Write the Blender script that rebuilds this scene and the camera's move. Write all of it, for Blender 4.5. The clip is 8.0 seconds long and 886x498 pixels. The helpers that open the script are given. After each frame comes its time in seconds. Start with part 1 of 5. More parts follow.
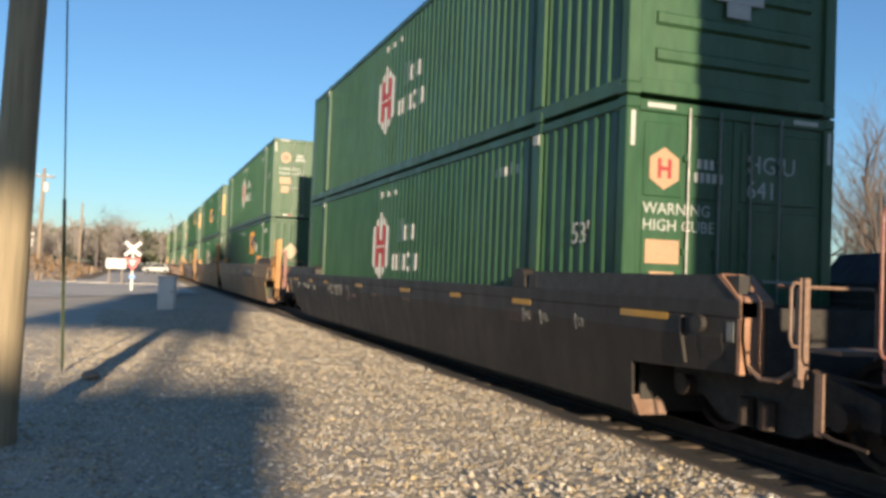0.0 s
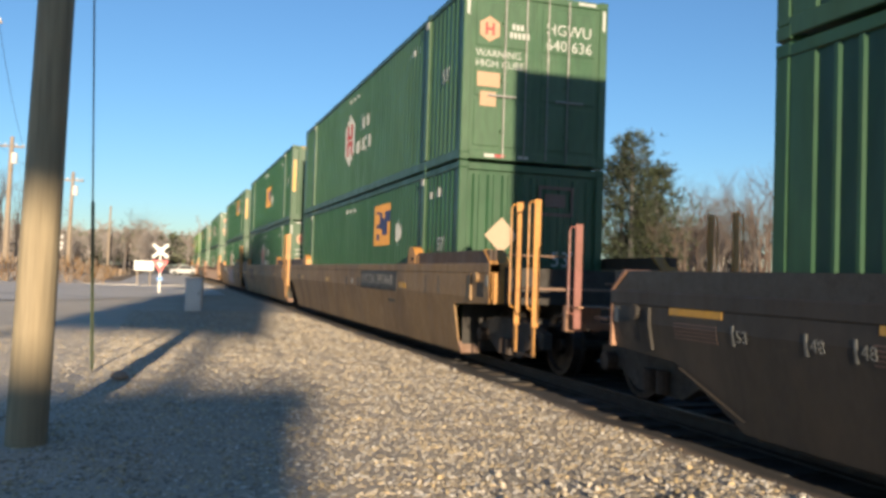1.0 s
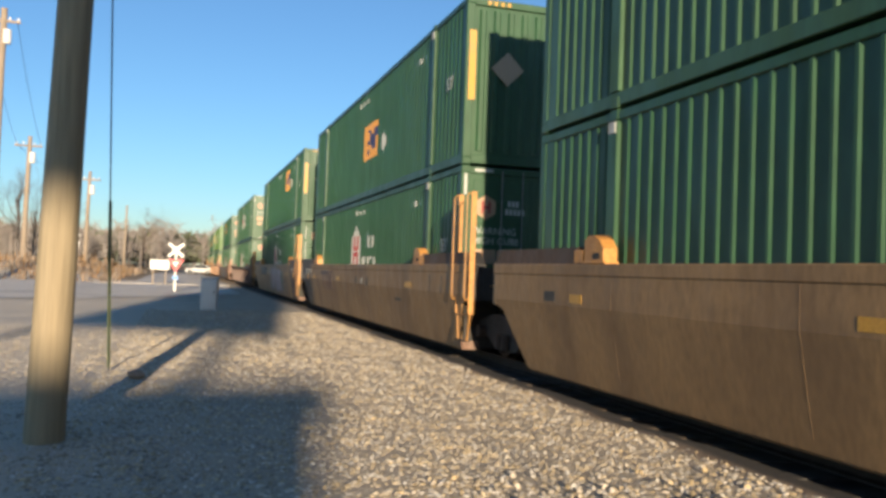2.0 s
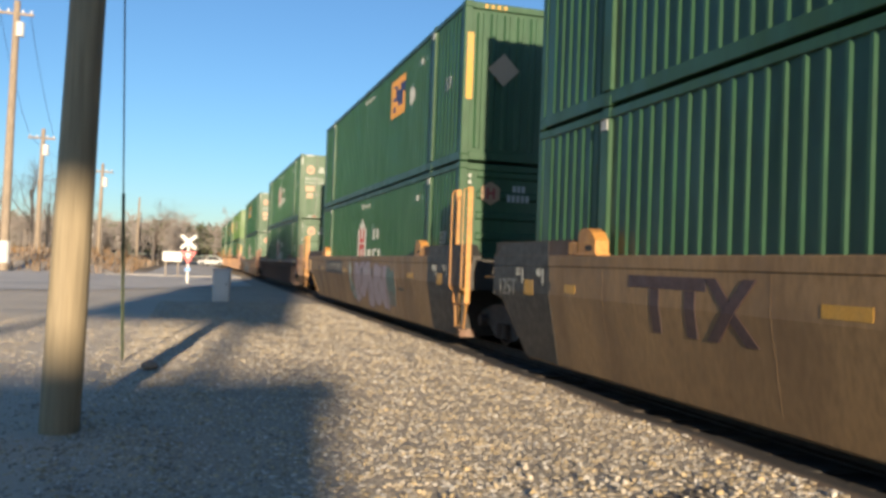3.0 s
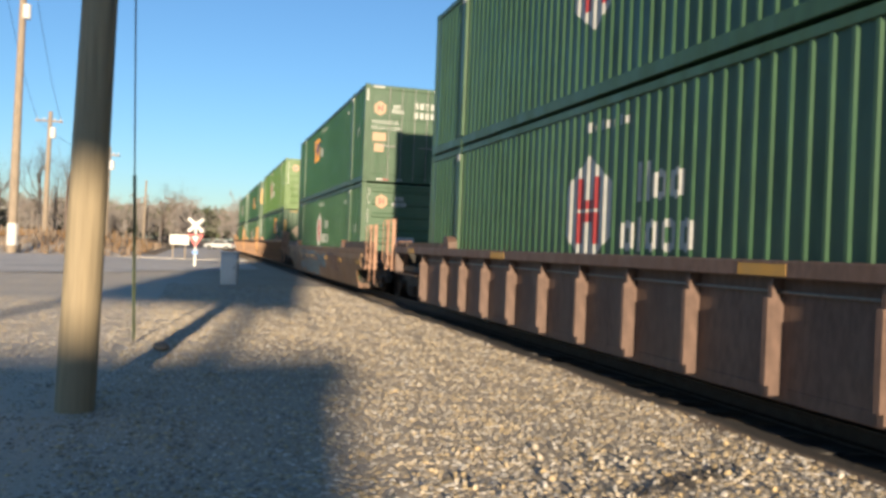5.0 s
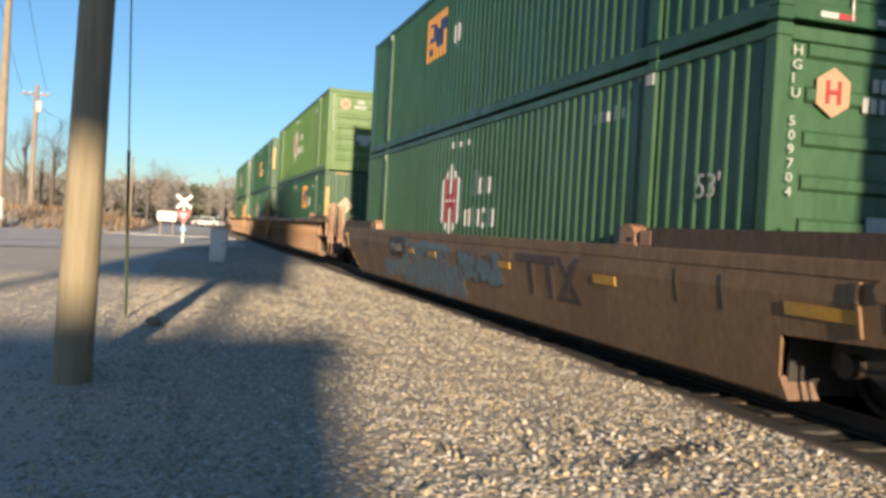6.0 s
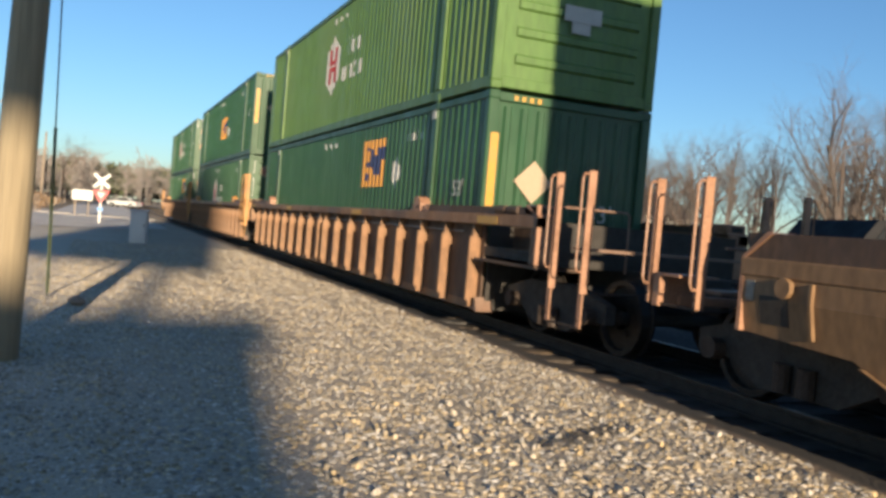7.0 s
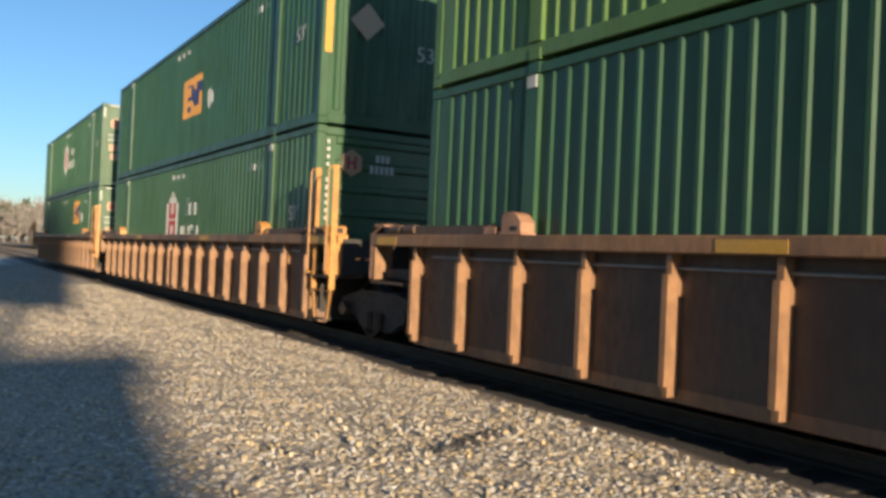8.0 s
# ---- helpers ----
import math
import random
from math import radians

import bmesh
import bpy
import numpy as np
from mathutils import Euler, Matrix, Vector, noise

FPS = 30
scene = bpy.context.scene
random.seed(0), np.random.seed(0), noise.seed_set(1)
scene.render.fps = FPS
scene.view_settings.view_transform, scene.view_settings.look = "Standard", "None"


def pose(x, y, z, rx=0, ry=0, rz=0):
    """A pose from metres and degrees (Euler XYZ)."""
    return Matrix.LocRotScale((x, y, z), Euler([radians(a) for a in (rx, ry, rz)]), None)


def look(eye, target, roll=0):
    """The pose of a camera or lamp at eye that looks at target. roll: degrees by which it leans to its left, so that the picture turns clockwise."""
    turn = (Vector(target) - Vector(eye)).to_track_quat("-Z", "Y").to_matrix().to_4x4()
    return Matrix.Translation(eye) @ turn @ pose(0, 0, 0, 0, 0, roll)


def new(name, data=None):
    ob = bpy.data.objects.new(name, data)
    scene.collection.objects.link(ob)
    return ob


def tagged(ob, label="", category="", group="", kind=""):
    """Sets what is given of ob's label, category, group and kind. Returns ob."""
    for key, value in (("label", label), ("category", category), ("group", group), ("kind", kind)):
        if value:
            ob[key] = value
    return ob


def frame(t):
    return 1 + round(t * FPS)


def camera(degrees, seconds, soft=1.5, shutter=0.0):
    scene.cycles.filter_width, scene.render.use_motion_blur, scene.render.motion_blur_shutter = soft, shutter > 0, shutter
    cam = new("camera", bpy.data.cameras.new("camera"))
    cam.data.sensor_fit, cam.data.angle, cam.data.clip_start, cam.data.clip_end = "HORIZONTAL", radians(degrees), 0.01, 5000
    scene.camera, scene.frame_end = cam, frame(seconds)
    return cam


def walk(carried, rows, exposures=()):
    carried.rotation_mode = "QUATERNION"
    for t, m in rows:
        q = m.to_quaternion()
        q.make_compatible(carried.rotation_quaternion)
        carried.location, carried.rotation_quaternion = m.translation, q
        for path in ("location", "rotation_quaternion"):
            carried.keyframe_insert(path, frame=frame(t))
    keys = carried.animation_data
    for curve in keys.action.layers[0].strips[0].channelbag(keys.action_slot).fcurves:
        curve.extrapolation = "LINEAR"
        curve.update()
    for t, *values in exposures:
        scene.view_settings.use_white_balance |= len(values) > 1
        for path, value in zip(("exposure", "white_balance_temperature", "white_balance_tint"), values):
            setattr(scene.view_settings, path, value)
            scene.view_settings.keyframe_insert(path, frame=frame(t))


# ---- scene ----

# ---------------------------------------------------------------- camera
cam = camera(55.57, 8.0, soft=3.4)
PATH = [
    (0, pose(0.000, 0.000, 1.402, 91.793, -2.257, -20.040)),
    (0.5, pose(-0.003, 0.017, 1.389, 91.819, -2.271, -19.238)),
    (1, pose(0.002, 0.018, 1.394, 91.735, -1.868, -18.362)),
    (1.5, pose(-0.005, 0.011, 1.397, 91.810, -1.974, -17.906)),
    (3, pose(-0.015, 0.029, 1.394, 91.131, -2.122, -16.655)),
    (3.5, pose(-0.039, 0.025, 1.384, 90.774, -2.079, -16.631)),
    (4, pose(-0.034, 0.028, 1.390, 90.265, -1.748, -16.372)),
    (4.5, pose(-0.046, 0.011, 1.382, 90.126, -2.198, -16.095)),
    (6, pose(-0.148, -0.106, 1.361, 88.775, -3.181, -17.110)),
    (6.5, pose(-0.218, -0.230, 1.337, 87.718, -4.361, -18.382)),
    (7, pose(-0.298, -0.328, 1.353, 88.440, -4.992, -22.328)),
    (7.5, pose(-0.414, -0.390, 1.348, 89.946, -3.257, -26.432)),
    (8, pose(-0.518, -0.488, 1.318, 90.531, -2.545, -31.514)),
]
walk(cam, PATH)
scene.view_settings.exposure = 1.0

# ---------------------------------------------------------------- light
SUN_UP, SUN_SIDE = 9.8, 7.2          # degrees above the horizon; degrees left of straight behind the track
world = bpy.data.worlds.new("sky")
scene.world = world
world.use_nodes = True
wn = world.node_tree
wn.nodes.clear()
sky = wn.nodes.new("ShaderNodeTexSky")
sky.sky_type, sky.sun_disc = "NISHITA", False
sky.sun_elevation, sky.sun_rotation = radians(SUN_UP), radians(180 + SUN_SIDE)
sky.air_density, sky.dust_density, sky.ozone_density = 1.0, 0.25, 4.3
bg, wout = wn.nodes.new("ShaderNodeBackground"), wn.nodes.new("ShaderNodeOutputWorld")
bg.inputs["Strength"].default_value = 0.089
wn.links.new(sky.outputs[0], bg.inputs[0])
wn.links.new(bg.outputs[0], wout.inputs[0])

sun_dir = Vector((-math.sin(radians(SUN_SIDE)), -math.cos(radians(SUN_SIDE)), math.tan(radians(SUN_UP))))
sun_data = bpy.data.lights.new("sun", "SUN")
sun_data.energy, sun_data.angle, sun_data.color = 5.0, radians(0.9), (1.0, 0.81, 0.57)
sun = new("sun", sun_data)
sun.matrix_world = look(sun_dir * 50, (0, 0, 0))


# ---------------------------------------------------------------- materials
def paint(name, base, rough=0.5, metal=0.0, vary=0.25, scale=3.0, bump=0.0, bump_scale=60.0, stain=None, stain_scale=1.2,
          stain_amount=0.5, stretch=(1, 1, 1), per_object=0.0, per_island=0.0, spec=0.5):
    """A weathered surface: base colour with fine grain, larger stains, uneven gloss and relief, in metres."""
    m = bpy.data.materials.new(name)
    m.use_nodes = True
    nt = m.node_tree
    N, L = nt.nodes, nt.links
    b = N["Principled BSDF"]
    tc = N.new("ShaderNodeTexCoord")
    mp = N.new("ShaderNodeMapping")
    mp.inputs["Scale"].default_value = stretch
    L.new(tc.outputs["Object"], mp.inputs[0])

    def noise_tex(sc, detail=5.0):
        n = N.new("ShaderNodeTexNoise")
        n.inputs["Scale"].default_value, n.inputs["Detail"].default_value = sc, detail
        L.new(mp.outputs[0], n.inputs["Vector"])
        return n.outputs["Fac"]

    def ramp(src, a, c, lo, hi):
        r = N.new("ShaderNodeMapRange")
        L.new(src, r.inputs[0])
        for i, v in zip((1, 2, 3, 4), (a, c, lo, hi)):
            r.inputs[i].default_value = v
        return r.outputs[0]

    def mix(fac, a, c, kind="MIX"):
        x = N.new("ShaderNodeMix")
        x.data_type, x.blend_type = "RGBA", kind
        for sock, v in ((x.inputs[0], fac), (x.inputs[6], a), (x.inputs[7], c)):
            if isinstance(v, (int, float)):
                sock.default_value = v
            elif isinstance(v, tuple):
                sock.default_value = (*v, 1)
            else:
                L.new(v, sock)
        return x.outputs[2]

    col = mix(ramp(noise_tex(scale * 9, 6), 0.3, 0.7, 0, 1), tuple(c * (1 - vary) for c in base), tuple(min(1, c * (1 + vary)) for c in base))
    if stain:
        col = mix(ramp(noise_tex(stain_scale, 7), 0.48, 0.68, 0, stain_amount), col, stain)
    if per_object or per_island:
        src = N.new("ShaderNodeObjectInfo").outputs["Random"] if per_object else N.new("ShaderNodeNewGeometry").outputs["Random Per Island"]
        h = N.new("ShaderNodeHueSaturation")
        amount = per_object or per_island
        L.new(ramp(src, 0, 1, 1 - amount, 1 + amount), h.inputs["Value"])
        n2 = N.new("ShaderNodeMath")
        n2.operation = "FRACT"
        n1 = N.new("ShaderNodeMath")
        n1.operation = "MULTIPLY"
        n1.inputs[1].default_value = 7.31
        L.new(src, n1.inputs[0])
        L.new(n1.outputs[0], n2.inputs[0])
        L.new(ramp(n2.outputs[0], 0, 1, 0.3, 1.5), h.inputs["Saturation"])
        L.new(col, h.inputs["Color"])
        col = h.outputs[0]
    L.new(col, b.inputs["Base Color"])
    L.new(ramp(noise_tex(scale * 2, 4), 0.3, 0.7, max(0.03, rough - 0.12), min(1, rough + 0.12)), b.inputs["Roughness"])
    b.inputs["Metallic"].default_value = metal
    b.inputs["Specular IOR Level"].default_value = spec
    if bump:
        bp = N.new("ShaderNodeBump")
        bp.inputs["Strength"].default_value, bp.inputs["Distance"].default_value = 0.6, bump
        L.new(noise_tex(bump_scale, 5), bp.inputs["Height"])
        L.new(bp.outputs[0], b.inputs["Normal"])
    return m


RUST = (0.13, 0.06, 0.03)
M = {
    "green": paint("green_paint", (0.034, 0.083, 0.038), 0.46, vary=0.16, scale=1.5, stain=(0.049, 0.105, 0.054), stain_scale=0.7, stretch=(1, 1, 0.25), stain_amount=0.6, spec=0.45),
    "bluegreen": paint("blue_green_paint", (0.020, 0.065, 0.027), 0.46, vary=0.16, scale=1.5, stain=(0.030, 0.080, 0.038), stain_scale=0.8, stretch=(1, 1, 0.25), stain_amount=0.6, spec=0.45),
    "lime": paint("faded_lime_paint", (0.072, 0.14, 0.034), 0.48, vary=0.16, scale=1.5, stain=(0.10, 0.155, 0.05), stain_scale=0.7, stretch=(1, 1, 0.25), stain_amount=0.6, spec=0.45),
    "faded_white": paint("worn_off_white_letters", (0.20, 0.19, 0.17), 0.6, vary=0.25, scale=5, stain=(0.12, 0.11, 0.10), stain_scale=4),
    "peach": paint("sun_bleached_orange_decal", (0.36, 0.225, 0.135), 0.5, vary=0.12, scale=4, stain=(0.3, 0.21, 0.13), stain_scale=2.5),
    "cream": paint("cream_placard", (0.36, 0.27, 0.18), 0.5, vary=0.12, scale=4, stain=(0.34, 0.27, 0.18), stain_scale=3),
    "white": paint("white_decal", (0.38, 0.385, 0.36), 0.5, vary=0.12, scale=4, stain=(0.27, 0.27, 0.25), stain_scale=2.5),
    "red": paint("red_decal", (0.27, 0.03, 0.03), 0.5, vary=0.15, scale=4),
    "orange_decal": paint("orange_decal", (0.50, 0.235, 0.045), 0.5, vary=0.15, scale=4),
    "blue_decal": paint("navy_decal", (0.02, 0.03, 0.09), 0.5, vary=0.15, scale=4),
    "yellow": paint("yellow_reflector", (0.45, 0.24, 0.035), 0.45, vary=0.15, scale=5, stain=(0.3, 0.2, 0.08), stain_scale=3),
    "steel": paint("worn_steel", (0.20, 0.20, 0.19), 0.5, metal=0.4, vary=0.2, scale=4),
    # Lens veil put into the colour: undergear black raised above its own tone
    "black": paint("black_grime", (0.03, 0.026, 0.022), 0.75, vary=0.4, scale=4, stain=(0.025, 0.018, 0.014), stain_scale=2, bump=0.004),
    "tread": paint("polished_wheel_rim", (0.04, 0.034, 0.03), 0.55, metal=0.7, vary=0.3, scale=5),
    "tan": paint("faded_tan_car_paint", (0.235, 0.143, 0.065), 0.6, vary=0.2, scale=2, stain=(0.13, 0.078, 0.04), stain_scale=0.9, stain_amount=0.75, stretch=(1, 1, 0.4), bump=0.003, bump_scale=30),
    "brown": paint("dark_brown_car_paint", (0.025, 0.021, 0.018), 0.62, vary=0.25, scale=2, stain=(0.045, 0.036, 0.029), stain_scale=0.8, stain_amount=0.6, stretch=(1, 1, 0.4), bump=0.003, bump_scale=30),
    "rose": paint("faded_red_brown_car_paint", (0.115, 0.072, 0.056), 0.62, vary=0.25, scale=2, stain=(0.10, 0.06, 0.045), stain_scale=0.9, stain_amount=0.7, stretch=(1, 1, 0.4), bump=0.003, bump_scale=30),
    # Darker brown: on rib-sided cars, the recess shade put into the colour
    "darkened_sheet": paint("darkened_red_brown_sheet", (0.075, 0.044, 0.028), 0.65, vary=0.3, scale=2, stain=(0.05, 0.033, 0.025), stain_scale=0.9, stain_amount=0.75, stretch=(1, 1, 0.4), bump=0.003, bump_scale=30),
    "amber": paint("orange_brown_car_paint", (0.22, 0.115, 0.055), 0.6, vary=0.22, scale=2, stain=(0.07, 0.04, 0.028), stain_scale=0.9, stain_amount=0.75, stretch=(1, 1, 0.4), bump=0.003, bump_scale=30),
    "clay": paint("clay_brown_car_paint", (0.18, 0.105, 0.052), 0.6, vary=0.22, scale=2, stain=(0.12, 0.07, 0.04), stain_scale=0.9, stain_amount=0.75, stretch=(1, 1, 0.4), bump=0.003, bump_scale=30),
    "ladder_yellow": paint("orange_yellow_ladder_paint", (0.42, 0.20, 0.05), 0.5, vary=0.25, scale=4, stain=(0.25, 0.12, 0.045), stain_scale=3),
    "ladder_dull": paint("dulled_brown_ladder", (0.19, 0.12, 0.085), 0.6, vary=0.2, scale=4, stain=RUST, stain_scale=3),
    "ladder_rose": paint("faded_red_brown_ladder_paint", (0.31, 0.165, 0.10), 0.55, vary=0.2, scale=4, stain=RUST, stain_scale=3),
    "ladder_red": paint("faded_red_ladder_paint", (0.21, 0.085, 0.07), 0.55, vary=0.2, scale=4, stain=RUST, stain_scale=3),
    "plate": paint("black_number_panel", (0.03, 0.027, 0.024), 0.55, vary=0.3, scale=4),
    "graf_lilac": paint("lilac_spray_paint", (0.30, 0.25, 0.27), 0.6, vary=0.2, scale=3, stain=(0.3, 0.22, 0.22), stain_scale=2),
    "graf_blue": paint("blue_spray_paint", (0.10, 0.155, 0.175), 0.6, vary=0.25, scale=3, stain=(0.09, 0.12, 0.14), stain_scale=2),
    "graf_teal": paint("dull_teal_spray_paint", (0.09, 0.14, 0.12), 0.6, vary=0.25, scale=3),
    "graf_rose": paint("dull_rose_spray_paint", (0.14, 0.085, 0.07), 0.6, vary=0.25, scale=3),
    "graf_dark": paint("dark_spray_paint", (0.06, 0.035, 0.035), 0.6, vary=0.3, scale=3),
    "ballast": paint("ballast_bed", (0.30, 0.265, 0.215), 0.9, vary=0.45, scale=4, stain=(0.15, 0.13, 0.11), stain_scale=0.6, stain_amount=0.7, bump=0.03, bump_scale=22),
    "stone": paint("ballast_stone", (0.39, 0.325, 0.235), 0.85, vary=0.3, scale=3, per_island=0.5),
    "stone_piece": paint("ballast_stone_piece", (0.39, 0.325, 0.235), 0.85, vary=0.25, scale=4, per_object=0.36),
    "dark_stone": paint("dark_streak_stone", (0.10, 0.085, 0.068), 0.8, vary=0.3, scale=4, per_island=0.4),
    "road": paint("pale_worn_asphalt", (0.55, 0.495, 0.43), 0.85, vary=0.2, scale=2, stain=(0.36, 0.33, 0.29), stain_scale=0.25, stain_amount=0.7, bump=0.02, bump_scale=30),
    "rail": paint("rusty_rail", (0.045, 0.03, 0.022), 0.75, metal=0.2, vary=0.3, scale=4),
    "railtop": paint("rail_head", (0.16, 0.14, 0.12), 0.4, metal=0.9, vary=0.15, scale=5),
    # Tie wood raised too, the same veil put into its colour
    "tie": paint("oily_tie_wood", (0.06, 0.048, 0.038), 0.9, vary=0.4, scale=3, stretch=(0.3, 1, 1), bump=0.01, bump_scale=25, per_object=0.3),
    "pole": paint("weathered_pole_wood", (0.29, 0.235, 0.15), 0.85, vary=0.22, scale=3, stretch=(1, 1, 0.06), stain=(0.20, 0.155, 0.10), stain_scale=2.5, bump=0.012, bump_scale=16),
    "far_pole": paint("grey_brown_pole_wood", (0.25, 0.20, 0.15), 0.9, vary=0.25, scale=2, stretch=(1, 1, 0.1)),
    "guy": paint("green_guy_sleeve", (0.10, 0.13, 0.05), 0.55, vary=0.2, scale=5),
    "wire": paint("dull_wire", (0.06, 0.07, 0.07), 0.5, metal=0.6),
    "sign_white": paint("white_sign_sheet", (0.60, 0.59, 0.56), 0.5, vary=0.06, scale=3),
    "sign_red": paint("red_sign_sheet", (0.55, 0.025, 0.03), 0.45, vary=0.1, scale=3),
    "sign_blue": paint("blue_sign_sheet", (0.08, 0.25, 0.6), 0.45, vary=0.1, scale=3),
    "cabinet": paint("pale_grey_enamel", (0.56, 0.55, 0.53), 0.45, vary=0.06, scale=2, stain=(0.42, 0.40, 0.37), stain_scale=2),
    "bark": paint("grey_brown_bark", (0.115, 0.094, 0.083), 0.95, vary=0.35, scale=3, per_object=0.2),
    # Far twigs paler than near bark: distance haze put into the colour
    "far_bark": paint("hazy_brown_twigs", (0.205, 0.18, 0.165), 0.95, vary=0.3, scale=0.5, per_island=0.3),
    "needles": paint("pine_needles", (0.055, 0.07, 0.036), 0.8, vary=0.3, scale=2, per_island=0.5),
    # Far pines likewise, haze put into a paler needle colour
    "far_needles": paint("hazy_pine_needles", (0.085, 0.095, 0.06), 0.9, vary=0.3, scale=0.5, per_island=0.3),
    "dry": paint("dry_grass", (0.22, 0.145, 0.085), 0.95, vary=0.3, scale=2, per_island=0.35),
    "rock": paint("reddish_rock", (0.30, 0.21, 0.15), 0.9, vary=0.3, scale=4, bump=0.006, bump_scale=40),
    "carwhite": paint("white_car_enamel", (0.48, 0.48, 0.47), 0.25, vary=0.04),
    "cardark": paint("black_car_enamel", (0.02, 0.02, 0.022), 0.7, vary=0.1, spec=0.15),
    "glass": paint("dark_window_glass", (0.015, 0.017, 0.02), 0.3, vary=0.05, spec=0.15),
    "rubber": paint("black_rubber", (0.02, 0.02, 0.02), 0.8, vary=0.2),
    "siding": paint("pale_house_siding", (0.55, 0.52, 0.47), 0.7, vary=0.08, scale=2),
    "shingle": paint("brown_roof_shingle", (0.10, 0.075, 0.06), 0.9, vary=0.25, scale=3),
    "wall_plain": paint("plain_board_wall", (0.4, 0.37, 0.33), 0.8, vary=0.12, scale=2),
}


def ground_material():
    """Gravel lot: tan ballast beside the track, greyer fine gravel further from it, dry grass far off."""
    m = paint("gravel_ground", (0.36, 0.30, 0.225), 0.95, vary=0.4, scale=5, stain=(0.26, 0.22, 0.17), stain_scale=0.35, stain_amount=0.6, bump=0.03, bump_scale=24)
    nt = m.node_tree
    N, L = nt.nodes, nt.links
    b = N["Principled BSDF"]
    old = b.inputs["Base Color"].links[0].from_socket
    tc = N.new("ShaderNodeTexCoord")
    sep = N.new("ShaderNodeSeparateXYZ")
    L.new(tc.outputs["Object"], sep.inputs[0])
    nz = N.new("ShaderNodeTexNoise")
    nz.inputs["Scale"].default_value, nz.inputs["Detail"].default_value = 0.5, 6
    L.new(tc.outputs["Object"], nz.inputs["Vector"])

    def zone(axis, a, c, wob):
        ad = N.new("ShaderNodeMath")
        ad.operation = "MULTIPLY_ADD"
        L.new(nz.outputs["Fac"], ad.inputs[0])
        ad.inputs[1].default_value = wob
        L.new(sep.outputs[axis], ad.inputs[2])
        r = N.new("ShaderNodeMapRange")
        L.new(ad.outputs[0], r.inputs[0])
        r.inputs[1].default_value, r.inputs[2].default_value = a + wob / 2, c + wob / 2
        return r.outputs[0]

    def mixc(fac, a, c):
        x = N.new("ShaderNodeMix")
        x.data_type = "RGBA"
        L.new(fac, x.inputs[0])
        L.new(a, x.inputs[6])
        if isinstance(c, tuple):
            x.inputs[7].default_value = (*c, 1)
        else:
            L.new(c, x.inputs[7])
        return x.outputs[2]

    grey = N.new("ShaderNodeMix")
    grey.data_type = "RGBA"
    fine = N.new("ShaderNodeTexNoise")
    fine.inputs["Scale"].default_value, fine.inputs["Detail"].default_value = 30, 6
    L.new(tc.outputs["Object"], fine.inputs["Vector"])
    L.new(fine.outputs["Fac"], grey.inputs[0])
    grey.inputs[6].default_value, grey.inputs[7].default_value = (0.40, 0.34, 0.265, 1), (0.60, 0.515, 0.41, 1)
    col = mixc(zone(0, 1.4, -1.6, 2.5), old, grey.outputs[2])
    grass = N.new("ShaderNodeMix")
    grass.data_type = "RGBA"
    L.new(nz.outputs["Fac"], grass.inputs[0])
    grass.inputs[6].default_value, grass.inputs[7].default_value = (0.15, 0.10, 0.055, 1), (0.36, 0.25, 0.13, 1)
    bed_shade = N.new("ShaderNodeMath")
    bed_shade.operation = "MULTIPLY"
    L.new(zone(0, 4.2, 4.34, 0.25), bed_shade.inputs[0])
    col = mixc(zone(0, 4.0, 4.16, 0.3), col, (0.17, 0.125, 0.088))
    L.new(zone(0, 10.2, 9.4, 0.6), bed_shade.inputs[1])
    # Dark dirt by the track, and the train's shade put into the colour
    col = mixc(bed_shade.outputs[0], col, (0.034, 0.028, 0.024))
    col = mixc(zone(1, 66, 72, 8), col, grass.outputs[2])
    col = mixc(zone(0, 9.5, 12, 2), col, grass.outputs[2])
    L.new(col, b.inputs["Base Color"])
    return m


# ---------------------------------------------------------------- mesh helpers
def box(bm, x0, x1, y0, y1, z0, z1, bevel=0.0):
    vs = [bm.verts.new(p) for p in ((x0, y0, z0), (x1, y0, z0), (x1, y1, z0), (x0, y1, z0), (x0, y0, z1), (x1, y0, z1), (x1, y1, z1), (x0, y1, z1))]
    fs = [bm.faces.new([vs[i] for i in f]) for f in ((3, 2, 1, 0), (4, 5, 6, 7), (0, 1, 5, 4), (1, 2, 6, 5), (2, 3, 7, 6), (3, 0, 4, 7))]
    if bevel:
        es = list({e for f in fs for e in f.edges})
        bmesh.ops.bevel(bm, geom=es, offset=bevel, segments=1, affect="EDGES")
    return bm


def boxes(*dims, bevel=0.0):
    bm = bmesh.new()
    for d in dims:
        box(bm, *d, bevel=bevel)
    return bm


def prism(bm, outline, axis, a, c):
    """An outline of 2D points drawn out along an axis from a to c. Axis x: points are (y, z); y: (x, z); z: (x, y)."""
    def at(p, d):
        return {"x": (d, p[0], p[1]), "y": (p[0], d, p[1]), "z": (p[0], p[1], d)}[axis]
    lo, hi = [bm.verts.new(at(p, a)) for p in outline], [bm.verts.new(at(p, c)) for p in outline]
    bm.faces.new(lo[::-1])
    bm.faces.new(hi)
    n = len(outline)
    for i in range(n):
        bm.faces.new((lo[i], lo[(i + 1) % n], hi[(i + 1) % n], hi[i]))
    return bm


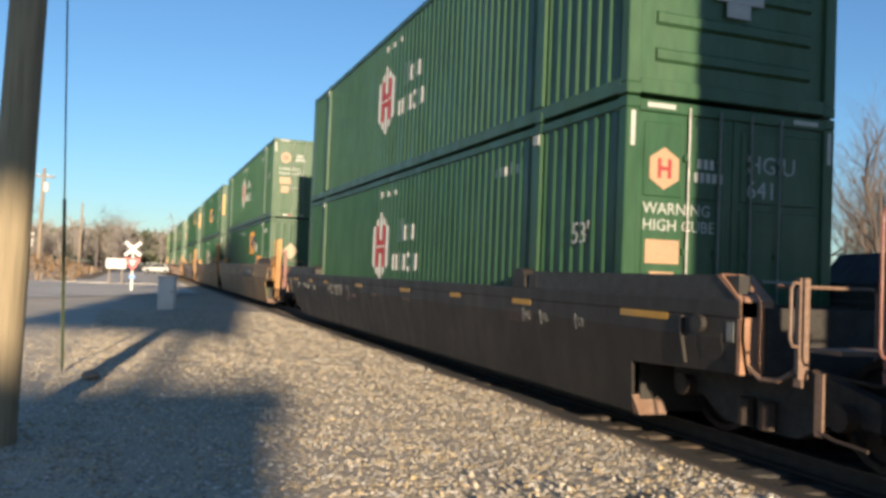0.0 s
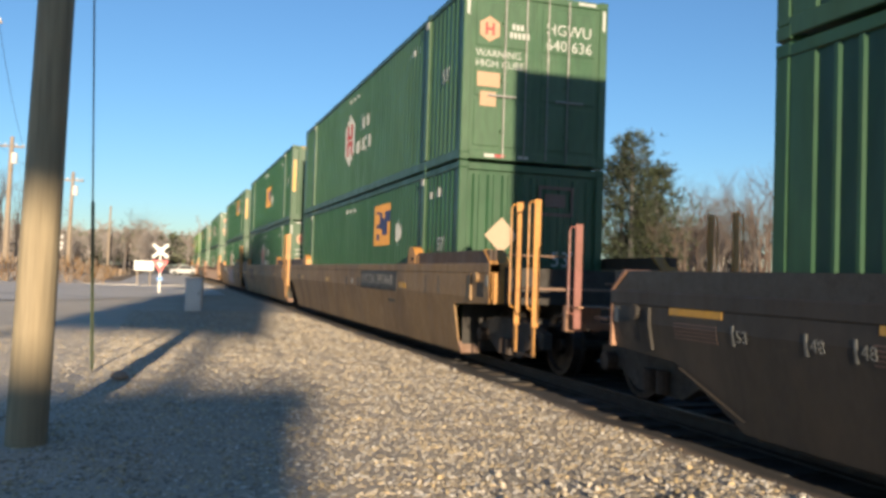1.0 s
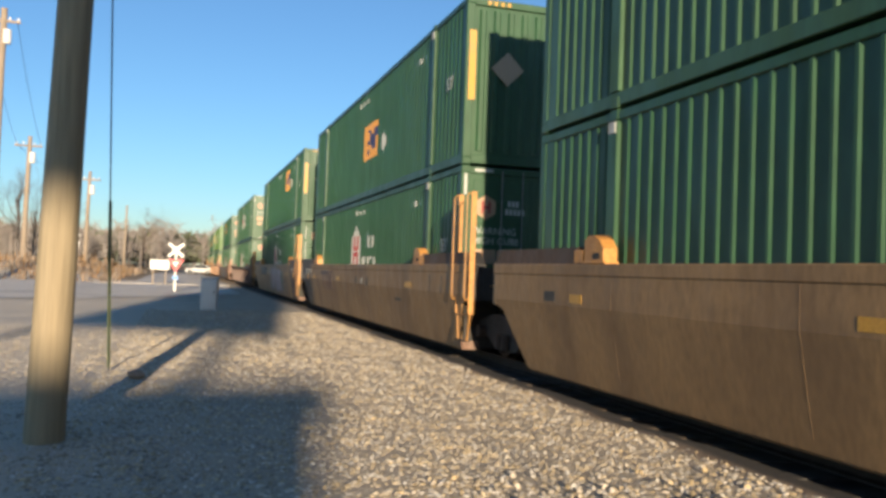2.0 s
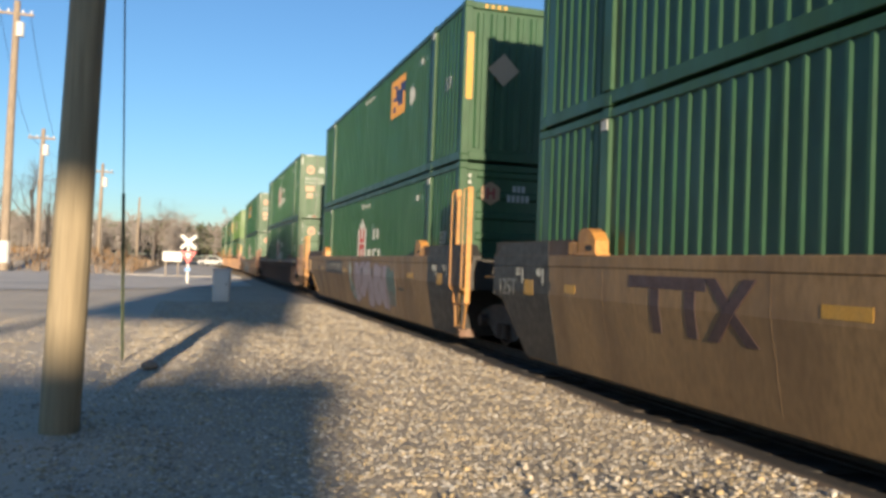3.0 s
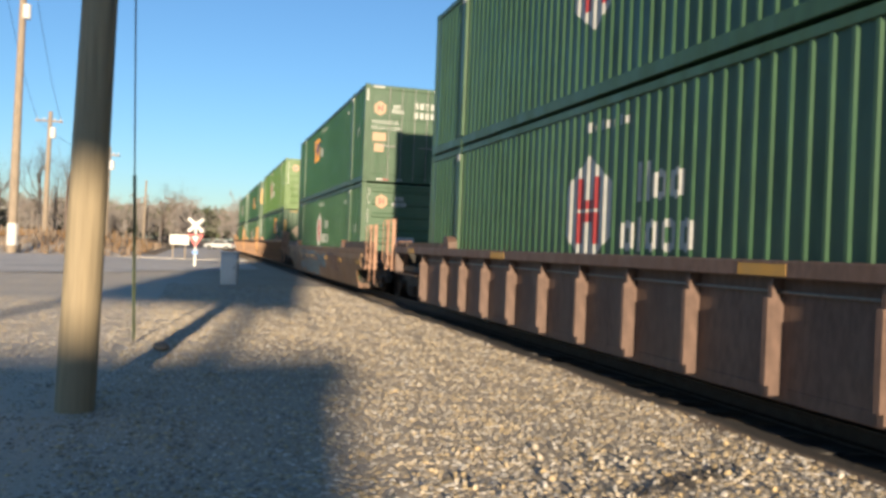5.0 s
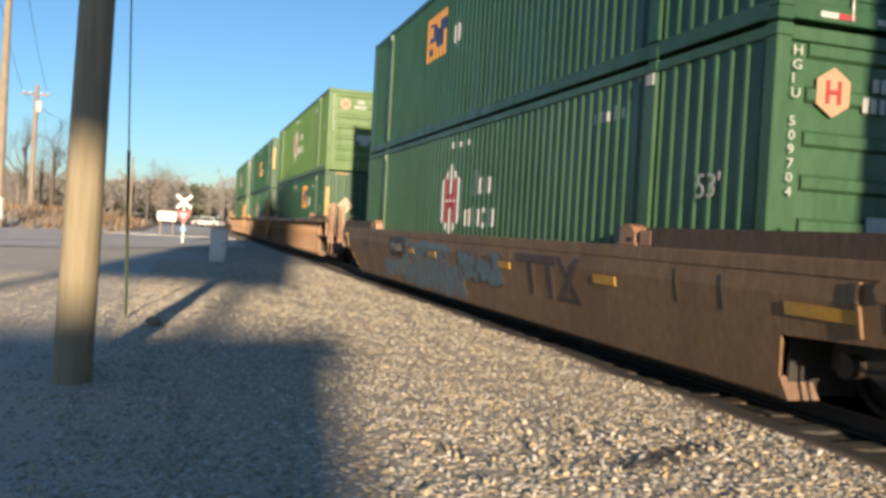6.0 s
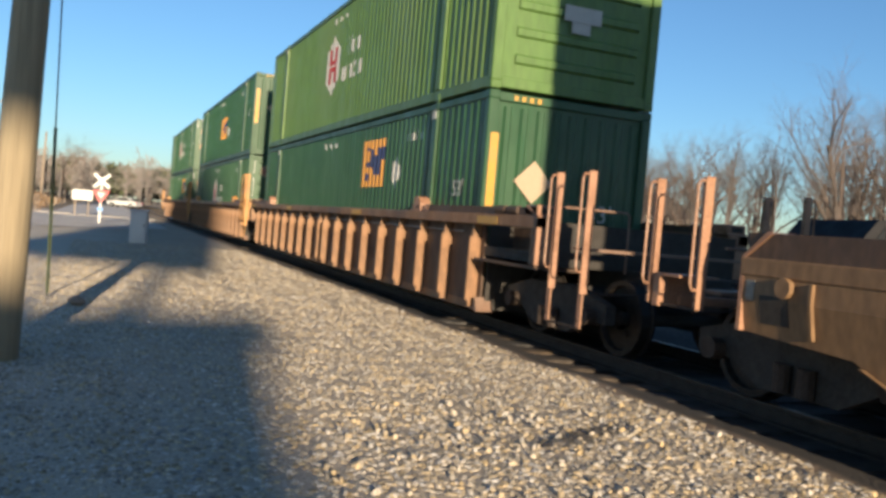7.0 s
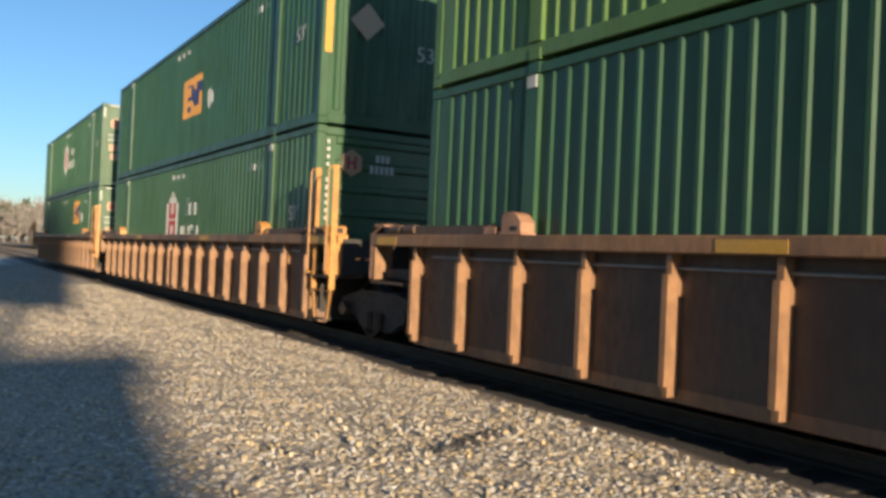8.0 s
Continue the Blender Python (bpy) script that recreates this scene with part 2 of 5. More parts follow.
def tube(bm, pts, r, sides=6, r_end=None):
    """A round bar through points."""
    pts = [Vector(p) for p in pts]
    rings = []
    for i, p in enumerate(pts):
        d = (pts[min(i + 1, len(pts) - 1)] - pts[max(i - 1, 0)]).normalized()
        u = d.cross(Vector((0.31, 0.87, 0.38))).normalized()
        w = d.cross(u)
        rr = r if r_end is None else r + (r_end - r) * i / (len(pts) - 1)
        rings.append([bm.verts.new(p + (u * math.cos(2 * math.pi * k / sides) + w * math.sin(2 * math.pi * k / sides)) * rr) for k in range(sides)])
    for a, c in zip(rings, rings[1:]):
        for k in range(sides):
            bm.faces.new((a[k], a[(k + 1) % sides], c[(k + 1) % sides], c[k]))
    bm.faces.new(rings[0][::-1])
    bm.faces.new(rings[-1])
    return bm


def mesh_of(bm, name, material):
    if isinstance(bm, bmesh.types.BMesh):
        bmesh.ops.recalc_face_normals(bm, faces=bm.faces)
        me = bpy.data.meshes.new(name)
        bm.to_mesh(me)
        bm.free()
    else:
        me = bm
    if not me.materials:
        me.materials.append(material)
    return me


def part(name, bm, material, parent=None, label="", kind=""):
    ob = new(name, mesh_of(bm, name, material))
    if parent is not None:
        ob.parent = parent
    return tagged(ob, label, kind=kind)


def thing(name, label, category, group="", kind="", at=None):
    ob = new(name)
    ob.empty_display_size = 0.2
    if at is not None:
        ob.matrix_basis = at
    return tagged(ob, label, category, group, kind)


def lettering(text, height, place, stretch=1.0):
    """Words as thin raised letters; place maps (along, up, depth) to a point."""
    cu = bpy.data.curves.new("letters", "FONT")
    cu.body, cu.size, cu.extrude, cu.resolution_u = text, height * 1.4, 0.002, 2
    ob = bpy.data.objects.new("letters", cu)
    me = bpy.data.meshes.new_from_object(ob)
    bpy.data.objects.remove(ob)
    bpy.data.curves.remove(cu)
    bm = bmesh.new()
    bm.from_mesh(me)
    bpy.data.meshes.remove(me)
    for v in bm.verts:
        v.co = place(v.co.x * stretch, v.co.y, v.co.z)
    return bm


def on_side(x, y, z):
    """Letters on a face that looks to -x, read towards -y."""
    return lambda a, b, d: (x - d - 0.003, y - a, z + b)


def on_end(x, y, z):
    """Letters on a face that looks to -y, read towards +x."""
    return lambda a, b, d: (x + a, y - d - 0.003, z + b)


# ---------------------------------------------------------------- the train's motion
TRACK_X = 5.81
RUN = [(0, 0.20), (0.5, 9.52), (1, 18.10), (1.5, 27.45), (2, 36.9), (2.5, 46.3), (3, 55.85), (3.5, 64.63), (4, 74.07), (4.5, 84.08), (5, 93.2), (5.5, 102.5),
       (6, 111.76), (6.5, 121.07), (7, 131.07), (7.5, 140.35), (8, 149.21)]
movers, spinners = [], []


def run_at(t):
    ts, ss = [r[0] for r in RUN], [r[1] for r in RUN]
    return float(np.interp(t, ts, ss))


def rides(ob, u, z=0.0, x=0.0, turned=0.0):
    movers.append((ob, u, z, x, turned))
    ob.matrix_basis = pose(TRACK_X + x, u - RUN[0][1], z, 0, 0, turned)


# ---------------------------------------------------------------- ground, road, track
def bank(x, y):
    """Height of the ground: level lot, a low bank beyond the road."""
    def st(v, a, b):
        v = min(1, max(0, (v - a) / (b - a)))
        return v * v * (3 - 2 * v)
    return 1.15 * st(y, 60, 72) * st(-x, 2.5, 9) - 0.35 * st(x, 9, 14) + 0.9 * st(x, 22, 40)


def make_ground():
    xs = np.unique(np.concatenate([np.linspace(-12, 14, 105), np.linspace(-80, 80, 81), [-2500, -1200, -600, -300, -150, 150, 300, 600, 1200, 2500]]))
    ys = np.unique(np.concatenate([np.linspace(-6, 30, 145), np.linspace(-60, 160, 111), [-2500, -800, -300, -120, 200, 300, 500, 900, 1500, 3000]]))
    verts, faces = [], []
    for y in ys:
        for x in xs:
            z = bank(x, y)
            if abs(x) < 14 and -6 < y < 40:
                z += 0.035 * noise.noise((x * 0.6, y * 0.6, 0)) + 0.02 * noise.noise((x * 2.1, y * 2.1, 5))
                z -= 0.07 * max(0, min(1, (x - 4.3) / 0.4)) * (1 if x < 8 else 0)
            verts.append((x, y, z - 0.02))
    nx = len(xs)
    for j in range(len(ys) - 1):
        for i in range(nx - 1):
            a = j * nx + i
            faces.append((a, a + 1, a + nx + 1, a + nx))
    me = bpy.data.meshes.new("ground")
    me.from_pydata(verts, [], faces)
    me.polygons.foreach_set("use_smooth", [True] * len(faces))
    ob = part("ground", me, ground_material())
    return tagged(ob, "tan and grey gravel lot with dry grass beyond", "ground", kind="structure")


ground = make_ground()

road_bm = bmesh.new()
for i in range(30):
    x0, x1 = -90 + i * 3.1, -90 + (i + 1) * 3.1
    lo = lambda x: 33.5 + 1.2 * math.sin(x * 0.31) + 0.6 * math.sin(x * 1.3) + max(0, x + 4) * 1.4
    hi = lambda x: 60.0 + 0.8 * math.sin(x * 0.5)
    vs = [road_bm.verts.new(p) for p in ((x0, lo(x0), 0.012), (x1, lo(x1), 0.012), (x1, hi(x1), 0.012), (x0, hi(x0), 0.012))]
    road_bm.faces.new(vs)
road = tagged(part("road", road_bm, M["road"]), "pale worn asphalt road before the crossing", "road", kind="structure")
far_road = tagged(part("road", boxes((-6.5, 3.4, 61.5, 200, -0.1, 0.02)), M["road"]), "pale asphalt road running off beside the track", "road", kind="structure")


def make_track():
    track = thing("railway_track", "single railway track with rusty rails on wooden ties", "railway track", kind="structure", at=pose(TRACK_X, 0, 0))
    for side in (-1, 1):
        x = side * 0.755
        prof = [(-0.07, -0.06), (0.07, -0.06), (0.07, -0.045), (0.012, -0.025), (0.012, 0.05), (0.036, 0.06), (0.036, 0.095), (-0.036, 0.095), (-0.036, 0.06), (-0.012, 0.05), (-0.012, -0.025), (-0.07, -0.045)]
        r = part("rail", prism(bmesh.new(), [(x + a, c) for a, c in prof], "y", -60, 320), M["rail"], track)
        part("rail_head", boxes((x - 0.034, x + 0.034, -60, 320, 0.0955, 0.1)), M["railtop"], r, "polished running surface")
    me = None
    for k in range(150):
        ob = part("tie", me or boxes((-1.3, 1.3, -0.115, 0.115, -0.2, -0.062), bevel=0.012), M["tie"], track)
        me = ob.data
        ob.matrix_basis = pose(random.uniform(-0.03, 0.03), -12 + k * 0.53, random.uniform(-0.01, 0.0), 0, 0, random.uniform(-1.2, 1.2))
    return track


make_track()


# ---------------------------------------------------------------- containers
BOX_L, BOX_W, BOX_H = 16.154, 2.64, 2.885
HALF = BOX_W / 2
PITCH = 0.229
mesh_store = {}


def shared(key, make, material):
    k = (key, material.name)
    if k not in mesh_store:
        mesh_store[k] = mesh_of(make(), key, material)
    return mesh_store[k]


def corrugation():
    """Points (y, inset) along a container side between its corner posts, with plain strips at the 40-foot posts."""
    pts, y = [(0.152, 0.032), (0.18, 0.032), (0.2, 0.012)], 0.2
    while y + PITCH < BOX_L - 0.16:
        if not (1.80 < y + PITCH / 2 < 2.12 or BOX_L - 2.12 < y + PITCH / 2 < BOX_L - 1.80):
            pts += [(y + 0.011, 0.012), (y + 0.031, 0.032), (y + 0.18, 0.032), (y + 0.2, 0.012)]
        else:
            pts += [(y + 0.012, 0.032), (y + 0.217, 0.032)]
        y += PITCH
    pts.append((BOX_L - 0.16, 0.012))
    return pts


PROFILE = corrugation()


def side_mesh(sign):
    bm = bmesh.new()
    z0, z1 = 0.17, BOX_H - 0.11
    prev = None
    for y, i in PROFILE:
        x = sign * (HALF - i)
        cur = (bm.verts.new((x, y, z0)), bm.verts.new((x, y, z1)))
        if prev:
            bm.faces.new((prev[0], cur[0], cur[1], prev[1]))
        prev = cur
    return bm


def decal(spans, y0, y1):
    """Paint that follows the corrugation of the side at -x. spans(y) gives the painted stretches of z at y."""
    bm = bmesh.new()
    for (ya, ia), (yb, ib) in zip(PROFILE, PROFILE[1:]):
        n = max(1, int((yb - ya) / 0.02))
        for k in range(n):
            fa, fb = k / n, (k + 1) / n
            y_a, y_b = ya + (yb - ya) * fa, ya + (yb - ya) * fb
            ym = (y_a + y_b) / 2
            if not y0 <= ym <= y1:
                continue
            xa, xb = -(HALF - (ia + (ib - ia) * fa)) - 0.004, -(HALF - (ia + (ib - ia) * fb)) - 0.004
            left, right = spans(y_a + 1e-5), spans(y_b - 1e-5)
            if len(left) != len(right):
                left = right = spans(ym)
            for (za, zb), (zc, zd) in zip(left, right):
                if zb > za or zd > zc:
                    bm.faces.new([bm.verts.new(p) for p in ((xa, y_a, za), (xb, y_b, zc), (xb, y_b, max(zd, zc + 1e-3)), (xa, y_a, max(zb, za + 1e-3)))])
    bmesh.ops.remove_doubles(bm, verts=bm.verts, dist=0.0005)
    return bm


def hexagon_logo(cy, cz, w, h):
    def outer(y):
        d = abs(y - cy)
        top = h / 2 - d / (w / 2) * h * 0.27
        return top if d < w / 2 else -1

    def bars(y):
        d = y - cy
        if 0.13 < abs(d) < 0.29:
            return [(cz - h * 0.30, cz - 0.02), (cz + 0.02, cz + h * 0.30)]
        if abs(d) <= 0.13:
            return [(cz - 0.14, cz - 0.02), (cz + 0.02, cz + 0.13)]
        return []

    def field(y):
        t = outer(y)
        if t < 0:
            return []
        out, z = [], cz - t
        for a, b in bars(y):
            out.append((z, a))
            z = b
        out.append((z, cz + t))
        return out
    return field, bars


def letter_bars(y_hi, widths, z0, z1, gap=0.09):
    """Plain strokes in place of unreadable or brand words, from y_hi towards -y: single bars, pairs of bars and hollow rings."""
    strokes, y = [], y_hi
    for w, shape in widths:
        strokes.append((y - w, y, shape))
        y -= w + gap

    def spans(v):
        for a, b, shape in strokes:
            if a <= v <= b:
                f, h = (b - v) / (b - a), z1 - z0
                if shape in "hlo":
                    return [(z0, z0 + h * {"h": 1.0, "l": 0.8, "o": 0.72}[shape])]
                edge = min(f, 1 - f) < 0.3
                if shape == "p":
                    return [(z0, z1)] if edge else []
                if edge:
                    return [(z0 + 0.06 * h, z0 + 0.68 * h)]
                return [(z0, z0 + 0.2 * h), (z0 + 0.55 * h, z0 + 0.74 * h)]
        return []
    return spans


def end_pieces(style):
    """The end wall at y = 0, in its frame: a list of (name, mesh) pieces."""
    x0, x1, z0, z1 = -HALF + 0.14, HALF - 0.14, 0.16, BOX_H - 0.13
    out = []
    if style == "door":
        for sx0, sx1 in ((x0, -0.012), (0.012, x1)):
            out.append(("door_leaf", boxes((sx0, sx1, 0.03, 0.07, z0, z1))))
            w = (sx1 - sx0)
            for k in range(2):
                a = sx0 + 0.08 + k * (w - 0.1) / 2
                for j in range(3):
                    h = (z1 - z0 - 0.2) / 3
                    out.append(("door_panel", boxes((a, a + w / 2 - 0.12, 0.014, 0.03, z0 + 0.08 + j * (h + 0.03), z0 + 0.08 + j * (h + 0.03) + h - 0.05), bevel=0.008)))
        out.append(("door_seal", boxes((-0.012, 0.012, 0.02, 0.05, z0, z1))))
        return out
    out.append(("end_wall", boxes((x0, x1, 0.05, 0.08, z0, z1))))
    if style == "ribbed":
        for k in range(7):
            z = z0 + 0.2 + k * (z1 - z0 - 0.35) / 6
            out.append(("wall_rib", prism(bmesh.new(), [(0.05, z), (0.012, z + 0.03), (0.012, z + 0.12), (0.05, z + 0.15)], "x", x0 + 0.2, x1 - 0.2)))
    else:
        for k in range(9):
            x = x0 + 0.1 + k * (x1 - x0 - 0.3) / 8
            out.append(("wall_rib", prism(bmesh.new(), [(x, 0.05), (x + 0.03, 0.015), (x + 0.10, 0.015), (x + 0.13, 0.05)], "z", z0 + 0.08, z1 - 0.08)))
    return out


def container(label, colour, logo, end, number):
    c = thing("shipping_container", label, "container", "containers on the train")
    m = M[colour]
    for sign in (-1, 1):
        part("side_panel", shared("side_panel_%d" % sign, lambda: side_mesh(sign), m), m, c)
        x0, x1 = sorted((sign * HALF, sign * (HALF - 0.09)))
        part("bottom_rail", shared("bottom_rail_%d" % sign, lambda: boxes((x0, x1, 0.14, BOX_L - 0.14, 0.02, 0.175), bevel=0.008), m), m, c)
        part("top_rail", shared("top_rail_%d" % sign, lambda: boxes((x0, x1, 0.14, BOX_L - 0.14, BOX_H - 0.12, BOX_H - 0.015), bevel=0.01), m), m, c)
        for k, y in enumerate((0.0, BOX_L - 0.15)):
            part("corner_post", shared("corner_post_%d%d" % (sign, k), lambda: boxes((*sorted((sign * HALF, sign * (HALF - 0.15))), y, y + 0.15, 0.115, BOX_H - 0.115), bevel=0.01), m), m, c)
        for k, y in enumerate((1.86, BOX_L - 2.06)):
            part("lifting_post", shared("lifting_post_%d%d" % (sign, k), lambda: boxes((*sorted((sign * (HALF + 0.018), sign * (HALF - 0.1))), y, y + 0.2, 0.18, BOX_H - 0.13),
                 (*sorted((sign * (HALF + 0.01), sign * (HALF - 0.17))), y + 0.01, y + 0.19, BOX_H - 0.118, BOX_H), (*sorted((sign * (HALF + 0.01), sign * (HALF - 0.17))), y + 0.01, y + 0.19, 0.0, 0.118), bevel=0.006), m), m, c)
        for y in (1.96, BOX_L - 1.96):
            sp = part("stacking_plate", shared("stacking_plate", lambda: boxes((-0.012, 0.012, -0.075, 0.075, -0.26, -0.135), bevel=0.004), M["white"]), M["white"], c, "pale grey plate under the lifting casting")
            sp.location = (sign * (HALF + 0.02), y, BOX_H)
        for y in (0.0, BOX_L - 0.178):
            for z in (0.0, BOX_H - 0.118):
                key = "corner_casting"
                ob = part("corner_casting", shared(key, lambda: boxes((-0.08, 0.08, 0, 0.178, 0, 0.118), bevel=0.012), m), m, c)
                ob.location = (sign * (HALF - 0.078), y - (0.004 if y == 0 else -0.004), z)
    part("roof_panel", shared("roof_panel", lambda: boxes((-HALF + 0.08, HALF - 0.08, 0.05, BOX_L - 0.05, BOX_H - 0.05, BOX_H - 0.025)), m), m, c)
    part("floor_panel", shared("floor_panel", lambda: boxes((-HALF + 0.08, HALF - 0.08, 0.05, BOX_L - 0.05, 0.06, 0.14)), m), m, c)
    part("end_header", shared("end_header", lambda: boxes((-HALF + 0.15, HALF - 0.15, 0.0, 0.1, BOX_H - 0.14, BOX_H - 0.02), bevel=0.008), m), m, c)
    part("end_sill", shared("end_sill", lambda: boxes((-HALF + 0.15, HALF - 0.15, 0.0, 0.1, 0.02, 0.17), bevel=0.008), m), m, c)
    if ("end", end) not in mesh_store:
        mesh_store["end", end] = end_pieces(end)
    for k, (piece, bm) in enumerate(mesh_store["end", end]):
        part(piece, shared("%s_%s_%d" % (piece, end, k), lambda: bm.copy(), m), m, c)
    part("rear_wall", shared("rear_wall", lambda: boxes((-HALF + 0.14, HALF - 0.14, BOX_L - 0.09, BOX_L - 0.04, 0.03, BOX_H - 0.03)), m), m, c)
    # marks on the long side
    if logo == "hex":
        field, bars = hexagon_logo(8.86, 1.54, 1.24, 1.36)
        part("emblem", shared("emblem_field", lambda: decal(field, 8.1, 9.6), M["white"]), M["white"], c, "white hexagon emblem")
        part("emblem_mark", shared("emblem_mark", lambda: decal(bars, 8.5, 9.3), M["red"]), M["red"], c, "red mark of the emblem")
        up = letter_bars(7.66, ((0.27, "p"), (0.24, "r"), (0.24, "r")), 1.60, 2.03, 0.08)
        low = letter_bars(7.98, ((0.28, "r"), (0.09, "l"), (0.25, "r"), (0.25, "r"), (0.25, "r")), 1.06, 1.52, 0.08)
        part("wordmark", shared("wordmark_top", lambda: decal(up, 6, 8.4), M["white"]), M["white"], c, "white painted word strokes", kind="stuff")
        part("wordmark", shared("wordmark_low", lambda: decal(low, 5.5, 8.4), M["white"]), M["white"], c, "white painted word strokes", kind="stuff")
    else:
        shift, drop = {"emp": (0.0, 0.0), "emp_mid": (2.3, 0.62), "emp_far": (5.25, 0.1)}[logo]

        def lowered(shape):
            return lambda y: [(a - drop, b - drop) for a, b in shape(y)]

        def notched(f):
            if f < 0.56:
                return [(2.0 - (f - 0.43), 2.32)]
            if f < 0.68:
                return [(1.82, 2.20)]
            return [(1.82, 2.34)] if f < 0.84 else [(2.10, 2.34)] if f <= 1 else []

        def block(y):
            y -= shift
            if not 4.42 <= y <= 5.88:
                return []
            f = (5.88 - y) / 1.46
            out, z = [], 1.6
            cut = []
            if 0.08 < f < 0.38:
                cut = [(1.72, 1.86), (1.98, 2.08), (2.3, 2.36)] if f > 0.16 else []
            elif f >= 0.43:
                cut = notched(f)
            for a, b in cut:
                out.append((z, a))
                z = b
            return out + [(z, 2.5)]

        def inner(y):
            y -= shift
            f = (5.88 - y) / 1.46
            if 0.16 < f < 0.38:
                return [(1.72, 1.86), (1.98, 2.08), (2.3, 2.36)]
            return notched(f) if f >= 0.43 else []

        def rhomb(y):
            y -= shift
            w = 0.30 * (1 - abs(y - 3.73) / 0.25)
            return [(1.84 - w, 1.84 + w)] if w > 0 else []
        part("emblem", shared("orange_emblem" + logo, lambda: decal(lowered(block), 4.3 + shift, 6 + shift), M["orange_decal"]), M["orange_decal"], c, "orange square emblem")
        part("emblem_inset", shared("navy_emblem" + logo, lambda: decal(lowered(inner), 4.3 + shift, 6 + shift), M["blue_decal"]), M["blue_decal"], c, "dark inset of the emblem")
        part("side_placard", shared("side_placard" + logo, lambda: decal(lowered(rhomb), 3.4 + shift, 4.1 + shift), M["white"]), M["white"], c, "pale diamond placard")
    part("length_mark", shared("length_mark", lambda: lettering("53'", 0.24, on_side(-HALF - 0.002, 1.05, 1.42)), M["white"]), M["white"], c, "white length number", kind="stuff")
    part("top_mark", shared("top_mark", lambda: decal(letter_bars(8.9, ((0.07, "h"), (0.06, "o"), (0.07, "h"), (0.07, "l"), (0.06, "o"), (0.07, "h"), (0.07, "o")), 2.5, 2.62), 7.5, 9.2), M["white"]), M["white"], c, "white serial number strokes", kind="stuff")
    mark_y = 1.6 if end == "bare" else 3.3
    part("side_mark", shared("side_mark_%d" % (mark_y * 10), lambda: decal(letter_bars(mark_y, ((0.08, "o"), (0.08, "l"), (0.07, "o"), (0.08, "h"), (0.08, "o")), 2.36, 2.52), mark_y - 1.1, mark_y + 0.3), M["white"]), M["white"], c, "white serial number strokes", kind="stuff")
    # marks on the end
    hexa = [(0.20 * math.sin(k * math.pi / 3), 0.215 * math.cos(k * math.pi / 3)) for k in range(6)]
    if end == "door":
        for k, x in enumerate((-0.58, -0.2, 0.2, 0.58)):
            rod = part("lock_rod", shared("lock_rod", lambda: tube(bmesh.new(), [(0, 0, 0.06), (0, 0, BOX_H - 0.07)], 0.012, 6), M["steel"]), M["steel"], c, "galvanised lock rod")
            rod.location = (x, -0.012, 0)
            for z in (0.5, 1.35, 2.3):
                b = part("rod_bracket", shared("rod_bracket", lambda: boxes((-0.05, 0.05, -0.012, 0.03, -0.03, 0.03), bevel=0.004), m), m, c)
                b.location = (x, 0, z)
        for x in (-0.62, 0.62):
            h = part("door_handle", shared("door_handle", lambda: boxes((-0.25, 0.25, -0.03, -0.012, -0.015, 0.015), (-0.25, -0.21, -0.012, 0.03, -0.02, 0.02)), M["steel"]), M["steel"], c)
            h.location = (x, 0, 1.08)
        part("end_emblem", shared("end_emblem_door", lambda: prism(bmesh.new(), [(-0.86 + a, 2.18 + b) for a, b in hexa], "y", 0.004, 0.012), M["peach"]), M["peach"], c, "pale orange hexagon emblem")
        part("end_emblem_mark", shared("end_emblem_mark", lambda: boxes((-0.94, -0.9, -0.002, 0.004, 2.08, 2.28), (-0.82, -0.78, -0.002, 0.004, 2.08, 2.28), (-0.9, -0.82, -0.002, 0.004, 2.16, 2.2)), M["red"]), M["red"], c, "red mark of the emblem")
        part("end_word", shared("end_word_door", lambda: boxes(*[(-0.5 + k * 0.075, -0.45 + k * 0.075, 0.004, 0.011, 2.07, 2.17) for k in range(5)], *[(-0.46 + k * 0.075, -0.41 + k * 0.075, 0.004, 0.011, 2.21, 2.31) for k in range(3)]), M["white"]), M["white"], c, "white painted word strokes", kind="stuff")
        part("end_number", shared("end_number_bars", lambda: boxes(*[(0.18 + k * 0.17, 0.29 + k * 0.17, 0.004, 0.011, z, z + 0.18) for k in range(4) for z in (1.96, 2.24)]), M["white"]) if not number else lettering(number, 0.19, on_end(0.16, 0.014, 2.22)), M["white"], c, "white serial number", kind="stuff")
        part("warning_text", shared("warning_text", lambda: lettering("WARNING\nHIGH CUBE", 0.12, on_end(-1.1, 0.014, 1.72)), M["white"]), M["white"], c, "white warning words", kind="stuff")
        part("end_placard", shared("end_placard_door", lambda: boxes((-1.06, -0.66, 0.004, 0.012, 1.22, 1.46)), M["peach"]), M["peach"], c, "pale orange data plate")
        part("end_placard", shared("end_placard_small", lambda: boxes((-1.0, -0.72, 0.004, 0.012, 0.9, 1.14)), M["peach"]), M["peach"], c, "small pale orange data plate")
        for x in (-0.81, -0.21):
            part("reflector", shared("end_reflector", lambda: boxes((-0.09, 0.09, -0.004, 0.0, 0.06, 0.11)), M["white"]), M["white"], c).location = (x, 0, 0)
        part("reflector", shared("end_reflector_red", lambda: boxes((-0.72, -0.54, -0.004, 0.0, 0.06, 0.11)), M["red"]), M["red"], c, "red reflector strip")
